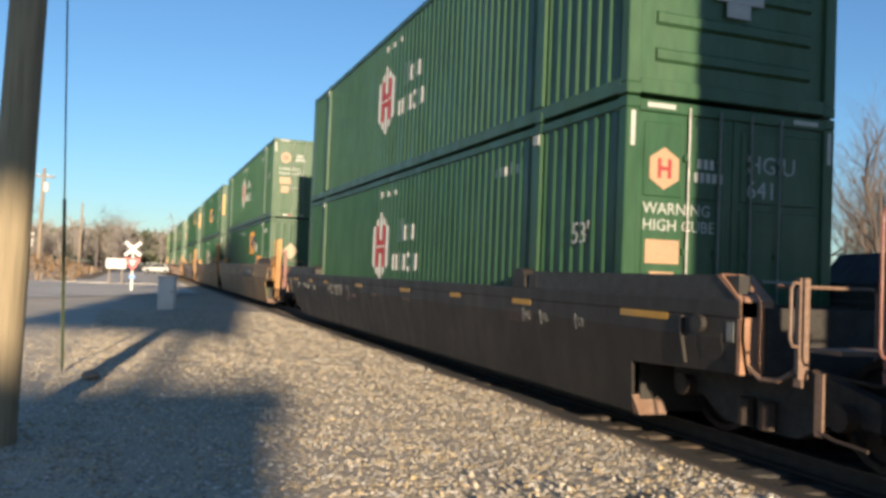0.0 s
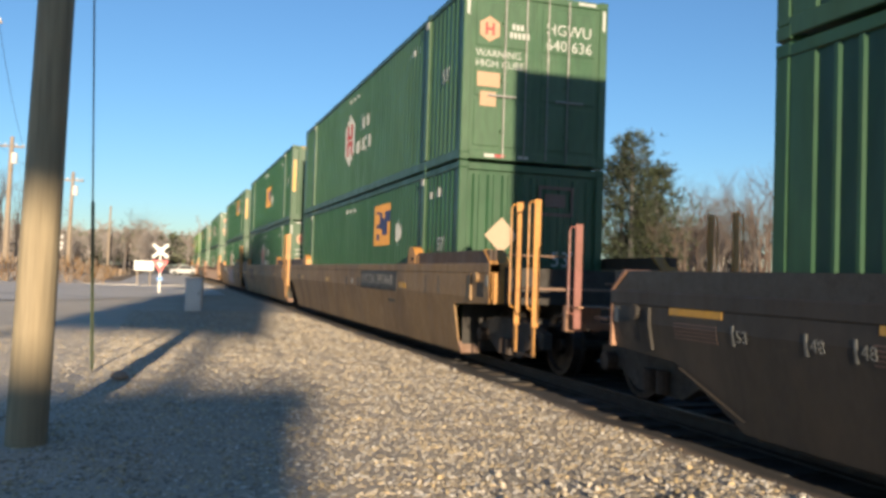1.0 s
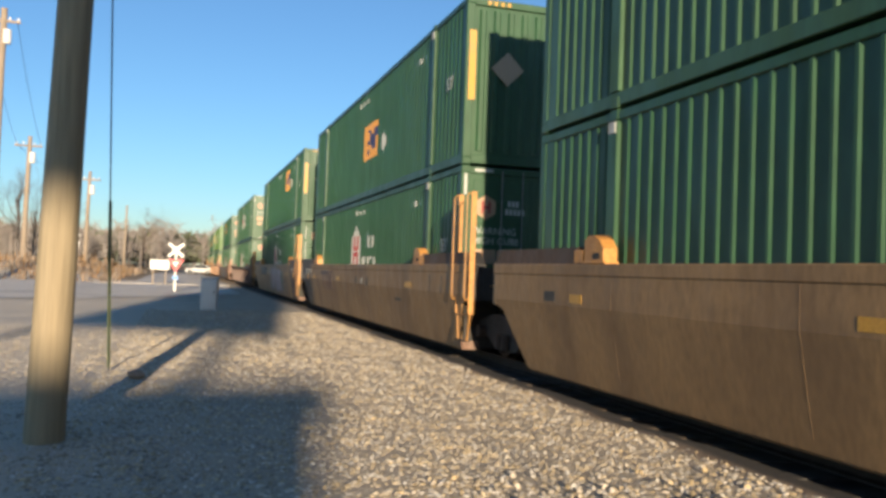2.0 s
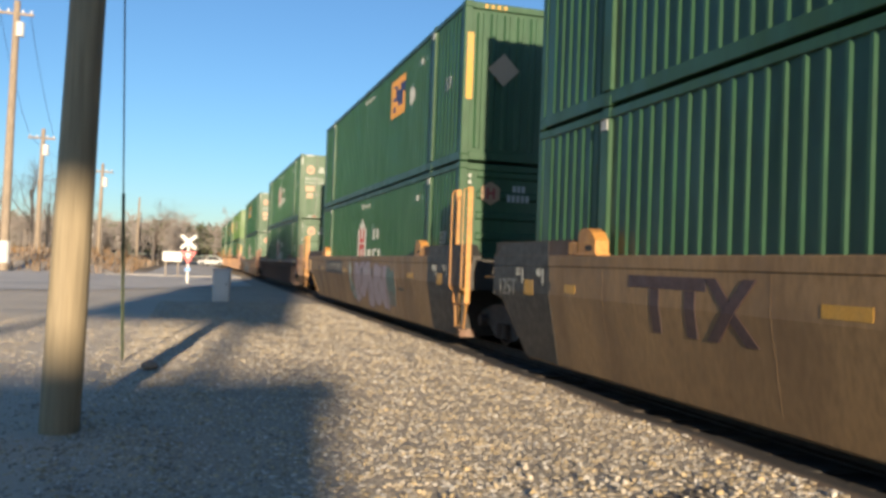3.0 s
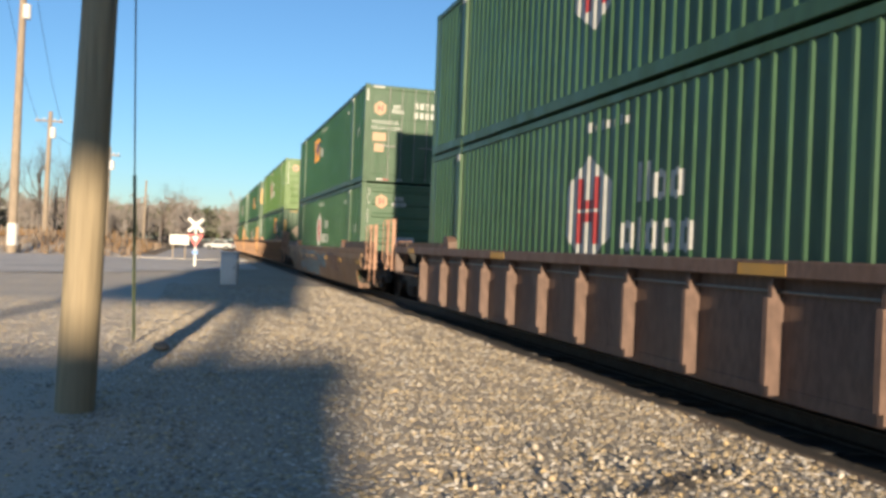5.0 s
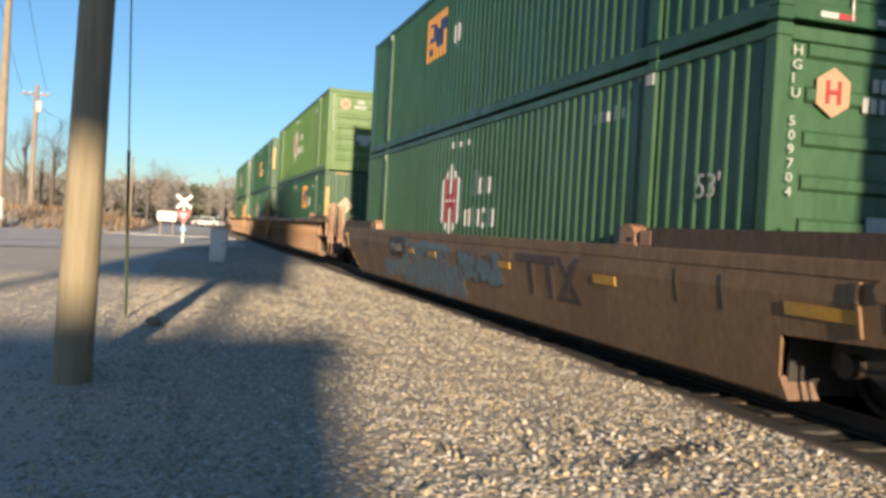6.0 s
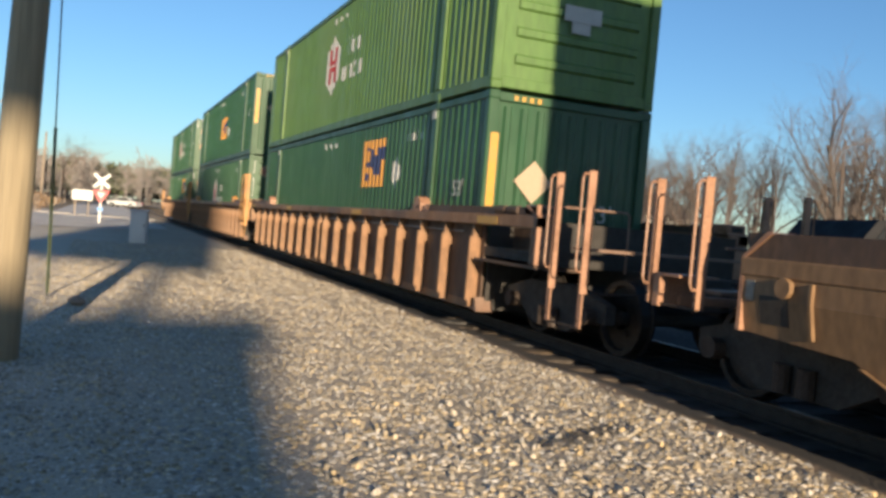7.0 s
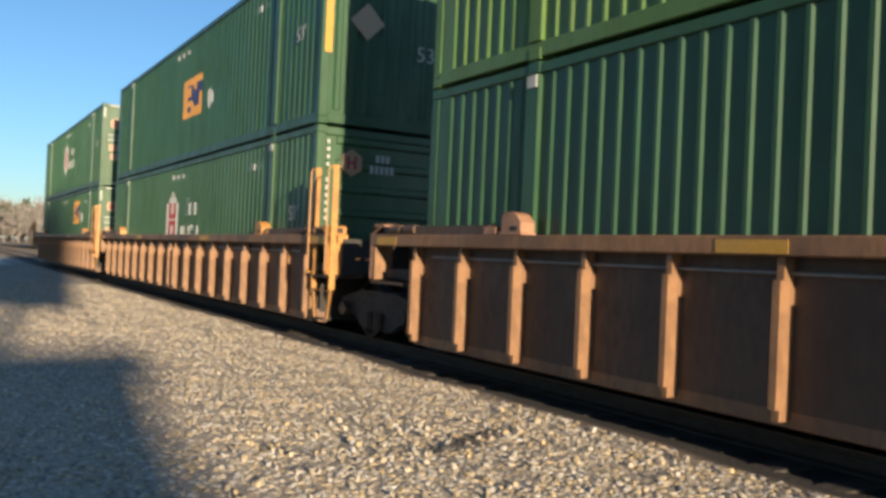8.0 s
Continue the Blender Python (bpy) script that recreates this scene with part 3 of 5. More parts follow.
        for k, d in enumerate(((-1.08, -0.75, -0.004, 0.0, BOX_H - 0.1, BOX_H - 0.05), (0.75, 1.08, -0.004, 0.0, BOX_H - 0.1, BOX_H - 0.05), (-1.27, -1.22, -0.004, 0.0, BOX_H - 0.5, BOX_H - 0.15), (1.22, 1.27, -0.004, 0.0, BOX_H - 0.5, BOX_H - 0.15))):
            part("reflector", shared("top_reflector_%d" % k, lambda: boxes(d), M["white"]), M["white"], c)
    elif end == "ribbed":
        part("end_emblem", shared("end_emblem_rib", lambda: prism(bmesh.new(), [(-0.72 + a, 2.34 + b) for a, b in hexa], "y", 0.0, 0.009), M["peach"]), M["peach"], c, "pale orange hexagon emblem")
        part("end_emblem_mark", shared("end_emblem_rib_bars", lambda: boxes((-0.8, -0.76, -0.006, 0.0, 2.24, 2.44), (-0.68, -0.64, -0.006, 0.0, 2.24, 2.44), (-0.76, -0.68, -0.006, 0.0, 2.32, 2.36)), M["red"]), M["red"], c, "red mark of the emblem")
        part("end_word", shared("end_word", lambda: boxes(*[(-0.4 + k * 0.09, -0.34 + k * 0.09, 0.0, 0.009, 2.2, 2.33) for k in range(5)], *[(-0.3 + k * 0.09, -0.24 + k * 0.09, 0.0, 0.009, 2.38, 2.5) for k in range(3)]), M["white"]), M["white"], c, "white painted word strokes", kind="stuff")
        part("end_number", shared("end_number_column", lambda: boxes(*[(-1.15, -1.10, 0.0, 0.008, 2.61 - k * 0.119, 2.67 - k * 0.119) for k in range(11) if k != 4]), M["white"]) if not number else lettering("\n".join(number.replace("\n", "")), 0.085, on_end(-1.16, 0.0, 2.62), 1.25), M["white"], c, "white upright serial number", kind="stuff")
        part("end_placard", shared("end_placard_rib", lambda: boxes((-0.28, 0.32, 0.0, 0.011, 1.08, 1.3)), M["white"]), M["white"], c, "white data plate")
        part("end_placard", shared("end_placard_rib_low", lambda: boxes((-0.15, 0.15, 0.0, 0.011, 0.92, 1.076)), M["white"]), M["white"], c, "small white data plate")
    else:
        part("end_placard", shared("end_diamond", lambda: prism(bmesh.new(), [(-0.55, 1.68 - 0.3), (-0.25, 1.68), (-0.55, 1.68 + 0.3), (-0.85, 1.68)], "y", 0.0, 0.012), M["cream"]), M["cream"], c, "white diamond placard")
        part("length_mark", shared("end_length", lambda: lettering("53'", 0.26, on_end(0.35, 0.012, 1.2)), M["white"]), M["white"], c, "white length number", kind="stuff")
    if end == "bare":
        part("end_sign", shared("end_sign", lambda: boxes((0.1, 0.75, 0.002, 0.012, 2.05, 2.1), (0.1, 0.75, 0.002, 0.012, 2.5, 2.55), (0.1, 0.15, 0.002, 0.012, 2.1, 2.5), (0.7, 0.75, 0.002, 0.012, 2.1, 2.5), (0.22, 0.6, 0.002, 0.012, 2.2, 2.42)), M["graf_rose"]), M["graf_rose"], c, "dull square outlined emblem")
    if end == "plain":
        part("end_stripe", shared("end_stripe", lambda: boxes((-1.26, -1.14, -0.004, 0.0, 1.1, 2.3)), M["yellow"]), M["yellow"], c, "yellow upright stripe")
        part("hazard_stripe", shared("hazard_stripe", lambda: boxes(*[(-0.95 + k * 0.12, -0.89 + k * 0.12, -0.004, 0.0, BOX_H - 0.12, BOX_H - 0.05) for k in range(4)]), M["yellow"]), M["yellow"], c)
    return c


# ---------------------------------------------------------------- well cars
SIDE = 1.52


def make_wheelset():
    bm = bmesh.new()
    tube(bm, [(-0.75, 0, 0), (0.75, 0, 0)], 0.08, 10)
    return bm


def wheel_mesh():
    bm = bmesh.new()
    prof = [(0.0, 0.13), (0.02, 0.13), (0.02, 0.34), (-0.03, 0.36), (-0.03, 0.415), (0.09, 0.42), (0.10, 0.45), (0.125, 0.45), (0.125, 0.36), (0.06, 0.34), (0.06, 0.13), (0.12, 0.12), (0.12, 0.02)]
    n = 20
    rings = [[bm.verts.new((x, r * math.cos(2 * math.pi * k / n), r * math.sin(2 * math.pi * k / n))) for k in range(n)] for x, r in prof]
    for a, c in zip(rings, rings[1:]):
        for k in range(n):
            bm.faces.new((a[k], a[(k + 1) % n], c[(k + 1) % n], c[k]))
    for k in range(4):
        a = k * math.pi / 2
        box(bm, -0.012, 0.0, 0.2 * math.cos(a) - 0.03, 0.2 * math.cos(a) + 0.03, 0.2 * math.sin(a) - 0.03, 0.2 * math.sin(a) + 0.03)
    return bm


def truck(car, y):
    """A two-axle truck under the end at y: frames, bolster, springs, and turning wheelsets."""
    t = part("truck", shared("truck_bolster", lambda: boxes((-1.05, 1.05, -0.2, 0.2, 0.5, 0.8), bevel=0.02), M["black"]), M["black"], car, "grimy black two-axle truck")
    t.location = (0, y, 0)
    for sx in (-1, 1):
        x0, x1 = sorted((sx * 0.98, sx * 1.1))
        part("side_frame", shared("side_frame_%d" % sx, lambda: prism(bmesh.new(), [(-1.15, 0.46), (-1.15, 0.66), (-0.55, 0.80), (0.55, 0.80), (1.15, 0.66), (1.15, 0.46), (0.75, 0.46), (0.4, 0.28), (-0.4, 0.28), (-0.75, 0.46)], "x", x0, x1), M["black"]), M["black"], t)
        for k in (-0.12, 0.12):
            sp = part("spring", shared("truck_spring", lambda: tube(bmesh.new(), [(0, 0, 0.3), (0, 0, 0.52)], 0.075, 10), M["rail"]), M["rail"], t)
            sp.location = (sx * 1.13, k, 0)
        for k in (-0.89, 0.89):
            cp = part("bearing_cap", shared("bearing_cap", lambda: tube(bmesh.new(), [(-0.1, 0, 0), (0.1, 0, 0)], 0.095, 10), M["rail"]), M["rail"], t)
            cp.location = (sx * 1.12, k, 0.52)
    for k in (-0.89, 0.89):
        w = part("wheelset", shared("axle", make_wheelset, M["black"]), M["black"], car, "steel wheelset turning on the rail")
        w.location = (0, y + k, 0.515)
        for sx in (-1, 1):
            wh = part("wheel", shared("wheel", wheel_mesh, M["tread"]), M["tread"], w)
            wh.matrix_basis = pose(sx * 0.72, 0, 0, 0, 0, 0 if sx < 0 else 180)
        spinners.append((w, y + k))


def ladder(car, ys, top, foot, mat, side=-1, stirrup="none"):
    """Tall stiles with grab loops; below them straight legs with a step, a tapered stirrup, or one cross bar."""
    x = side * 1.46
    for y in ys:
        lad = part("ladder_stile", boxes((x - 0.011, x + 0.011, y - 0.04, y + 0.04, foot, top), (x - 0.045, x + 0.045, y - 0.046, y - 0.034, max(foot, 0.78), top), bevel=0.004), mat, car)
        lx = x + side * 0.11
        part("grab_loop", tube(bmesh.new(), [(x, y - 0.03, top - 0.04), (lx - side * 0.02, y - 0.03, top - 0.035), (lx, y - 0.03, top - 0.08), (lx, y - 0.03, 1.06), (lx - side * 0.02, y - 0.03, 1.01), (x, y - 0.03, 1.0)], 0.012, 6), mat, lad)
        for z in (foot + 0.08, 1.0, top - 0.05):
            part("bolt", tube(bmesh.new(), [(x - 0.016, y + 0.015, z), (x + 0.016, y + 0.015, z)], 0.016, 6), M["rail"], lad)
        if stirrup == "tapered":
            inward = 0.1 if y < sum(ys) / 2 else -0.1
            part("stirrup_bar", prism(bmesh.new(), [(y - 0.04, foot + 0.02), (y + 0.04, foot + 0.02), (y + 0.035 + inward, 0.36), (y - 0.02 + inward, 0.36)], "x", x - 0.01, x + 0.01), mat, lad)
    a, b = min(ys), max(ys)
    if stirrup == "tapered":
        part("step", boxes((x - 0.05, x + 0.05, a + 0.06, b - 0.06, 0.345, 0.362)), M["rail"], car)
    elif stirrup == "single":
        part("stirrup_bar", boxes((x - 0.01, x + 0.01, a - 0.23, a - 0.16, 0.42, 0.84)), mat, car)
        part("step", tube(bmesh.new(), [(x, a - 0.2, 0.45), (x, a - 0.32, 0.42), (x, a - 0.6, 0.40)], 0.014, 6), M["rail"], car)
        part("hose", tube(bmesh.new(), [(x, a + 0.5, 0.80), (x, a + 0.38, 0.73), (x, a + 0.2, 0.74), (x, a + 0.05, 0.82)], 0.02, 6), mat, car)
    if len(ys) > 1:
        part("cross_bar", boxes((x - 0.012, x + 0.012, a, b, foot - 0.01, foot + 0.012)), M["rail"] if stirrup != "tapered" else mat, car)


def well_car(label, paint_name, ladder_name, top, ribbed, free_near, free_far, ladder_near, ladder_top, plate="", extras=()):
    """A well car, its well from y = 0 to BOX_L, with end platforms over the trucks. free_near, free_far: an end with a coupler, not a shared joint."""
    car = thing("well_car", label, "freight car", "well cars of the train")
    m, lm = M[paint_name], M[ladder_name]
    Lb = BOX_L
    near, far = (-2.0 if free_near else -1.05), (Lb + 2.1 if free_far else Lb + 1.05)
    low = 0.3 if ribbed else 0.2
    z_end = top - 0.56
    n_slope, f_slope = (-0.44 if free_near else -0.75), (Lb + 1.05 if free_far else Lb + 0.75)
    outline = [(near, z_end), (n_slope, z_end - 0.06), (-0.33, low), (Lb + (0.2 if free_far else 0.1), low), (f_slope, z_end - 0.06), (far, z_end), (far, top - 0.14), (near, top - 0.14)]
    for sign in (-1, 1):
        depth = 0.155 if ribbed else 0.0
        x0, x1 = sorted((sign * (SIDE - depth), sign * (SIDE - depth - 0.03)))
        if ribbed:
            # the well's sheet stops at the well; over the trucks a sheet set far back
            well = [(-0.33, low), (Lb + 0.2, low), (Lb + 0.2, top - 0.14), (-0.33, top - 0.14)]
            # amber cars take the darker sheet, shade between ribs put into its colour
            web = part("side_sheet", prism(bmesh.new(), well, "x", x0, x1), M["darkened_sheet"] if paint_name == "amber" else m, car)
            # end sheets in the darker colour as well, for shade over the trucks
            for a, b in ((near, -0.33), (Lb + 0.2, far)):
                part("end_sheet", boxes((*sorted((sign * 0.98, sign * 0.95)), a, b, z_end - 0.02, top - 0.14)), M["darkened_sheet"], car)
                part("end_shelf", boxes((*sorted((sign * (SIDE - 0.02), sign * 0.95)), a, b, z_end - 0.05, z_end - 0.02)), M["darkened_sheet"], car)
            part("conduit", tube(bmesh.new(), [(sign * (SIDE - 0.12), 0.3, top - 0.25), (sign * (SIDE - 0.12), Lb - 0.3, top - 0.25)], 0.012, 6), M["steel"], car, "thin pipe behind the ribs")
        else:
            web = part("side_sheet", prism(bmesh.new(), outline, "x", x0, x1), m, car)
        xa, xb = sorted((sign * SIDE, sign * (SIDE - 0.16)))
        part("top_chord", boxes((xa - (0.012 if sign < 0 else 0), xb + (0.012 if sign > 0 else 0), near, far, top - 0.14, top), bevel=0.012), m, car)
        part("bottom_sill", boxes((*sorted((sign * (SIDE - (0.15 if ribbed else 0.02)), sign * (SIDE - 0.34))), -0.3, Lb + 0.1, low - 0.03, low + 0.09), bevel=0.01), m, car)
        if ribbed:
            for y in ([0.15] + [1.63 + 1.172 * k for k in range(12)] + [16.0] if top < 1.5 else [-0.18 + 0.99 * k for k in range(9)] + [16.14 - 0.99 * k for k in range(9)]):
                rb = part("side_rib", shared("side_rib_%d_%d" % (sign, top * 100), lambda: prism(prism(bmesh.new(), [(-0.028, top - 0.14), (0.028, top - 0.14), (0.028, low + 0.02), (-0.028, low + 0.02)], "x", *sorted((sign * (SIDE - 0.165), sign * (SIDE - 0.04)))),
                                                  [(-0.03, top - 0.30), (0.03, top - 0.30), (0.03, low + 0.1), (-0.03, low + 0.1)], "x", *sorted((sign * (SIDE - 0.04), sign * SIDE))), m), m, car)
                rb.location = (0, y, 0)
            for y in (near + 0.1, far - 0.1):
                part("end_rib", boxes((*sorted((sign * SIDE, sign * (SIDE - 0.165))), y - 0.03, y + 0.03, z_end, top - 0.14)), m, car)
        else:
            for y in (2.4, 5.2, 8.1, 11.0, 13.8):
                part("weld_seam", boxes((*sorted((sign * (SIDE + 0.0012), sign * (SIDE - 0.02))), y - 0.012, y + 0.012, low + 0.1, top - 0.15)), m, web)
        # raised guides over the ends, with container guide lugs
        rise = 0.10 if ribbed else 0.19
        for a, b in ((near + 0.05, 1.68), (Lb - 1.68, far - 0.05)):
            part("end_guide", prism(bmesh.new(), [(a, top), (b, top), (b - 0.12 if b < 5 else b, top + rise), (a + (0.12 if a > 5 else 0), top + rise)], "x", *sorted((sign * (SIDE - 0.01), sign * (SIDE - 0.12)))), M["darkened_sheet"] if paint_name != "brown" else M["plate"], car)
            tip = b - 0.1 if b < 5 else a + 0.1
            part("guide_end", boxes((*sorted((sign * (SIDE - 0.005), sign * (SIDE - 0.14))), tip - 0.11, tip + 0.11, top + 0.002, top + rise * 0.85), bevel=0.01), m if paint_name in ("rose", "brown") else lm, car, "end block of the guide")
        lug_mat = m if paint_name in ("rose", "brown") else lm
        f = 0.72 if ribbed or top < 1.4 else 1.0
        for y in (1.94, Lb - 1.94):
            lug = part("guide_lug", prism(bmesh.new(), [(y + p * f, top + q * f) for p, q in ((-0.23, 0), (-0.23, 0.17), (-0.13, 0.27), (-0.02, 0.31), (0.12, 0.31), (0.19, 0.26), (0.21, 0.0))], "x", *sorted((sign * (SIDE + 0.0), sign * (SIDE - 0.17)))), lug_mat, car, "container guide lug")
            # dark patch on the lug's face, painted for the shade inside its slot
            part("lug_slot", prism(bmesh.new(), [(y + p * f, top + q * f) for p, q in ((-0.14, 0.05), (-0.01, 0.05), (0.02, 0.085), (-0.01, 0.12), (-0.14, 0.12), (-0.17, 0.085))], "x", *sorted((sign * (SIDE + 0.003), sign * (SIDE - 0.02)))), M["black"], lug, "dark patch for the slot in the lug")
            part("lug_foot", boxes((*sorted((sign * (SIDE + 0.01), sign * (SIDE - 0.17))), y - 0.28 * f, y + 0.25 * f, top + 0.001, top + 0.028), bevel=0.006), lug_mat, lug)
        if not ribbed and sign < 0:
            for y, z, w, h, mt in ((10.05, top - 0.42, 0.3, 0.06, "graf_rose"), (8.4, top - 0.34, 0.4, 0.045, "graf_rose"), (6.4, top - 0.34, 0.35, 0.04, "graf_rose")) if paint_name == "brown" else ((6.95, top - 0.46, 0.12, 0.12, "white"), (6.3, top - 0.5, 0.2, 0.2, "plate"), (7.6, top - 0.5, 0.18, 0.2, "plate"), (1.0, top - 0.5, 0.05, 0.3, "plate"), (0.3, top - 0.5, 0.05, 0.3, "plate"), (15.3, top - 0.45, 0.3, 0.12, "plate"), (3.4, top - 0.75, 0.5, 0.06, "plate")):
                part("data_plate" if mt != "graf_rose" else "word_bar", boxes((-SIDE - 0.004, -SIDE, y - w / 2, y + w / 2, z, z + h)), M[mt], web)
        for y, w in {1.30: ((-0.7, 0.75), (1.85, 0.5), (4.05, 0.4), (6.45, 0.55), (9.6, 0.5), (12.8, 0.4), (14.65, 0.5), (16.85, 0.75)), 1.57: ((2.5, 0.48), (10.2, 0.48), (14.6, 0.3)), 1.32: ((-0.9, 0.75), (5.45, 0.45), (2.4, 0.5), (9.15, 0.5), (10.7, 0.42))}.get(top, ((-0.7, 0.6), (5.2, 0.6), (11.4, 0.6), (Lb + 0.6, 0.5))):
            if ribbed:
                part("reflector", boxes((*sorted((sign * (SIDE + 0.012), sign * (SIDE + 0.016))), y - w / 2, y + w / 2, top - 0.125, top - 0.03)), M["yellow"], car, "yellow reflector strip")
            else:
                part("reflector", boxes((*sorted((sign * SIDE, sign * (SIDE + (0.016 if top == 1.32 else 0.004)))), y - w / 2, y + w / 2, *((top - 0.2, top - 0.07) if top == 1.30 else (top - 0.45, top - 0.35)))), M["yellow"], car, "yellow reflector strip")
        for y in (near, far):
            d = 1 if y < 0 else -1
            part("end_gusset", prism(bmesh.new(), [(y, z_end), (y + d * 0.04, z_end), (y + d * 0.04, top), (y + d * 0.3, top + rise), (y + d * 0.24, top + rise + 0.01), (y, top)], "x", *sorted((sign * (SIDE + 0.004), sign * (SIDE - 0.3)))), lm if (free_near if y < 0 else free_far) or ribbed else M["plate"], car, "slanted end gusset")
            if y < 0:
                part("foot_plate", prism(bmesh.new(), [(-0.45, low - 0.02), (-0.345, low - 0.02), (-0.345, low + 0.16), (-0.37, low + 0.16)], "x", *sorted((sign * (SIDE - (0.0 if not ribbed else 0.06)), sign * (SIDE - 0.30)))), M["ladder_dull"], car, "sloping foot plate at the end of the well")
            elif free_far and not ribbed:
                part("foot_plate", prism(bmesh.new(), [(f_slope - 0.06, z_end - 0.1), (f_slope - 0.085, z_end - 0.1), (Lb + 0.17, low + 0.1), (Lb + 0.195, low + 0.1)], "x", *sorted((sign * (SIDE + 0.03), sign * (SIDE - 0.1)))), m if not ribbed else M["darkened_sheet"], car, "slanting stiffener")
            if (free_near if y < 0 else free_far) and not ribbed:
                post_y, hole = (y + 0.72, (y + 0.22, y + 0.5)) if y < 0 else (y - 0.72, (y - 0.5, y - 0.22))
                part("end_flange", boxes((*sorted((sign * (SIDE + 0.03), sign * (SIDE - 0.02))), post_y - 0.015, post_y + 0.015, z_end + 0.02, top - 0.15)), m, car)
                # dark patch on the sheet, painted for the shade of an opening
                part("panel_opening", boxes((*sorted((sign * (SIDE + 0.004), sign * (SIDE - 0.02))), *hole, z_end + 0.08, top - 0.27)), M["black"], car, "dark patch for an opening in the end panel")
                part("brake_drum", tube(bmesh.new(), [(sign * (SIDE - 0.02), sum(hole) / 2 + d * 0.12, top - 0.2), (sign * (SIDE + 0.05), sum(hole) / 2 + d * 0.12, top - 0.2)], 0.075, 12), m, car, "round brake cylinder end")
                part("bracket", boxes((*sorted((sign * (SIDE + 0.006), sign * (SIDE - 0.02))), y + d * 0.08, y + d * 0.16, top - 0.32, top - 0.17)), M["steel"], car)
    if ribbed:
        for y, free in ((near, free_near), (far, free_far)):
            d = 1 if y < 0 else -1
            for sx in (-1, 1):
                blk = part("end_block", boxes((*sorted((sx * (SIDE - 0.01), sx * (SIDE - 0.3))), *sorted((y + d * 0.04, y + d * 0.34)), top + 0.002, top + 0.13), bevel=0.015), lm, car, "bolted end block on the chord")
                # dark patch painted for the shade inside the block
                part("block_opening", boxes((*sorted((sx * (SIDE - 0.06), sx * (SIDE - 0.24))), *sorted((y + d * 0.036, y + d * 0.05)), top + 0.03, top + 0.1)), M["black"], blk, "dark patch for an opening in the block")
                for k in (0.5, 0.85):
                    part("guide_roller", tube(bmesh.new(), [(sx * (SIDE - 0.03), y + d * k, top + 0.06), (sx * (SIDE - 0.03), y + d * (k + 0.26), top + 0.06)], 0.055, 10), M["darkened_sheet"], car)
                # dark patch painted for the shade in the post's hole
                part("post_hole", boxes((*sorted((sx * (SIDE - 0.05), sx * (SIDE - 0.11))), *sorted((y + d * 0.06, y + d * 0.075)), top - 0.3, top - 0.2)), M["black"], car, "dark patch for a hole in the end post")
    for y0, y1, free in ((near, 0.0, free_near), (Lb, far, free_far)):
        reach = (y0 - (1.15 if free else 0.35), y1) if y0 < 0 else (y0, y1 + (1.1 if free else 0.35))
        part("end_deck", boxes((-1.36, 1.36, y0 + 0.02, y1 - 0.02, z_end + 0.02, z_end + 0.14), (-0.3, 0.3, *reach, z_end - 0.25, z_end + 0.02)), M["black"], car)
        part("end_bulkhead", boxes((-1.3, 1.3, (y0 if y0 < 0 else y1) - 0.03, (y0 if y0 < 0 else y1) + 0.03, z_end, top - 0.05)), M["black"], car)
        part("crossover_step", boxes((-1.3, 0.9, *((y0 - 0.75, y0 - 0.45) if y0 < 0 else (y1 + 0.45, y1 + 0.75)), z_end + 0.22, z_end + 0.25)), M["ladder_dull"] if free_near else lm, car)
        if free and y0 > 0:
            for sx in (-1, 1):
                part("brake_step", boxes((*sorted((sx * 1.5, sx * 1.07)), y1 + 1.02, y1 + 1.10, top - 0.5, top - 0.21), (*sorted((sx * 1.5, sx * 1.07)), y1 + 0.75, y1 + 1.02, top - 0.23, top - 0.21), (*sorted((sx * 1.3, sx * 0.2)), y1 + 0.95, y1 + 1.0, top - 0.48, top - 0.4)), M["ladder_rose"], car, "folded end step")
        if free:
            part("grab_rail", tube(bmesh.new(), [(-1.42, y0 - 0.25, top + 0.12), (-0.5, y0 - 0.25, top + 0.12), (-0.46, y0 - 0.25, top + 0.08), (-0.46, y0 - 0.25, z_end - 0.02)] if y0 < 0 else [(-1.42, y1 + 0.3, top + 0.05), (-0.5, y1 + 0.3, top + 0.05), (-0.46, y1 + 0.3, top), (-0.46, y1 + 0.3, z_end - 0.02)], 0.014, 6), M["ladder_dull"], car, "bent grab rail across the end")
            yc = reach[0] if y0 < 0 else reach[1]
            d = -1 if y0 < 0 else 1
            part("coupler", boxes((-0.13, 0.13, *sorted((yc, yc + d * 0.55)), 0.66, 0.92), (-0.22, 0.2, *sorted((yc + d * 0.4, yc + d * 0.62)), 0.64, 0.94), bevel=0.03), M["rail"], car)
            part("air_hose", tube(bmesh.new(), [(0.35, yc, 0.72), (0.4, yc + d * 0.2, 0.55), (0.4, yc + d * 0.45, 0.42), (0.38, yc + d * 0.62, 0.5)], 0.025, 6), M["rubber"], car)
            part("uncoupling_lever", tube(bmesh.new(), [(-1.45, yc - d * 0.5, 0.85), (-1.2, yc - d * 0.2, 0.78), (-0.3, yc - d * 0.1, 0.82), (0, yc + d * 0.2, 0.95)], 0.014, 6), M["rail"], car)
    # black plates added to keep the shaded gaps at the well's ends dark
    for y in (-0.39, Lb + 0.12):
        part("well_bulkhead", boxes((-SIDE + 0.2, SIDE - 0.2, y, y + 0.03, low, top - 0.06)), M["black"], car)
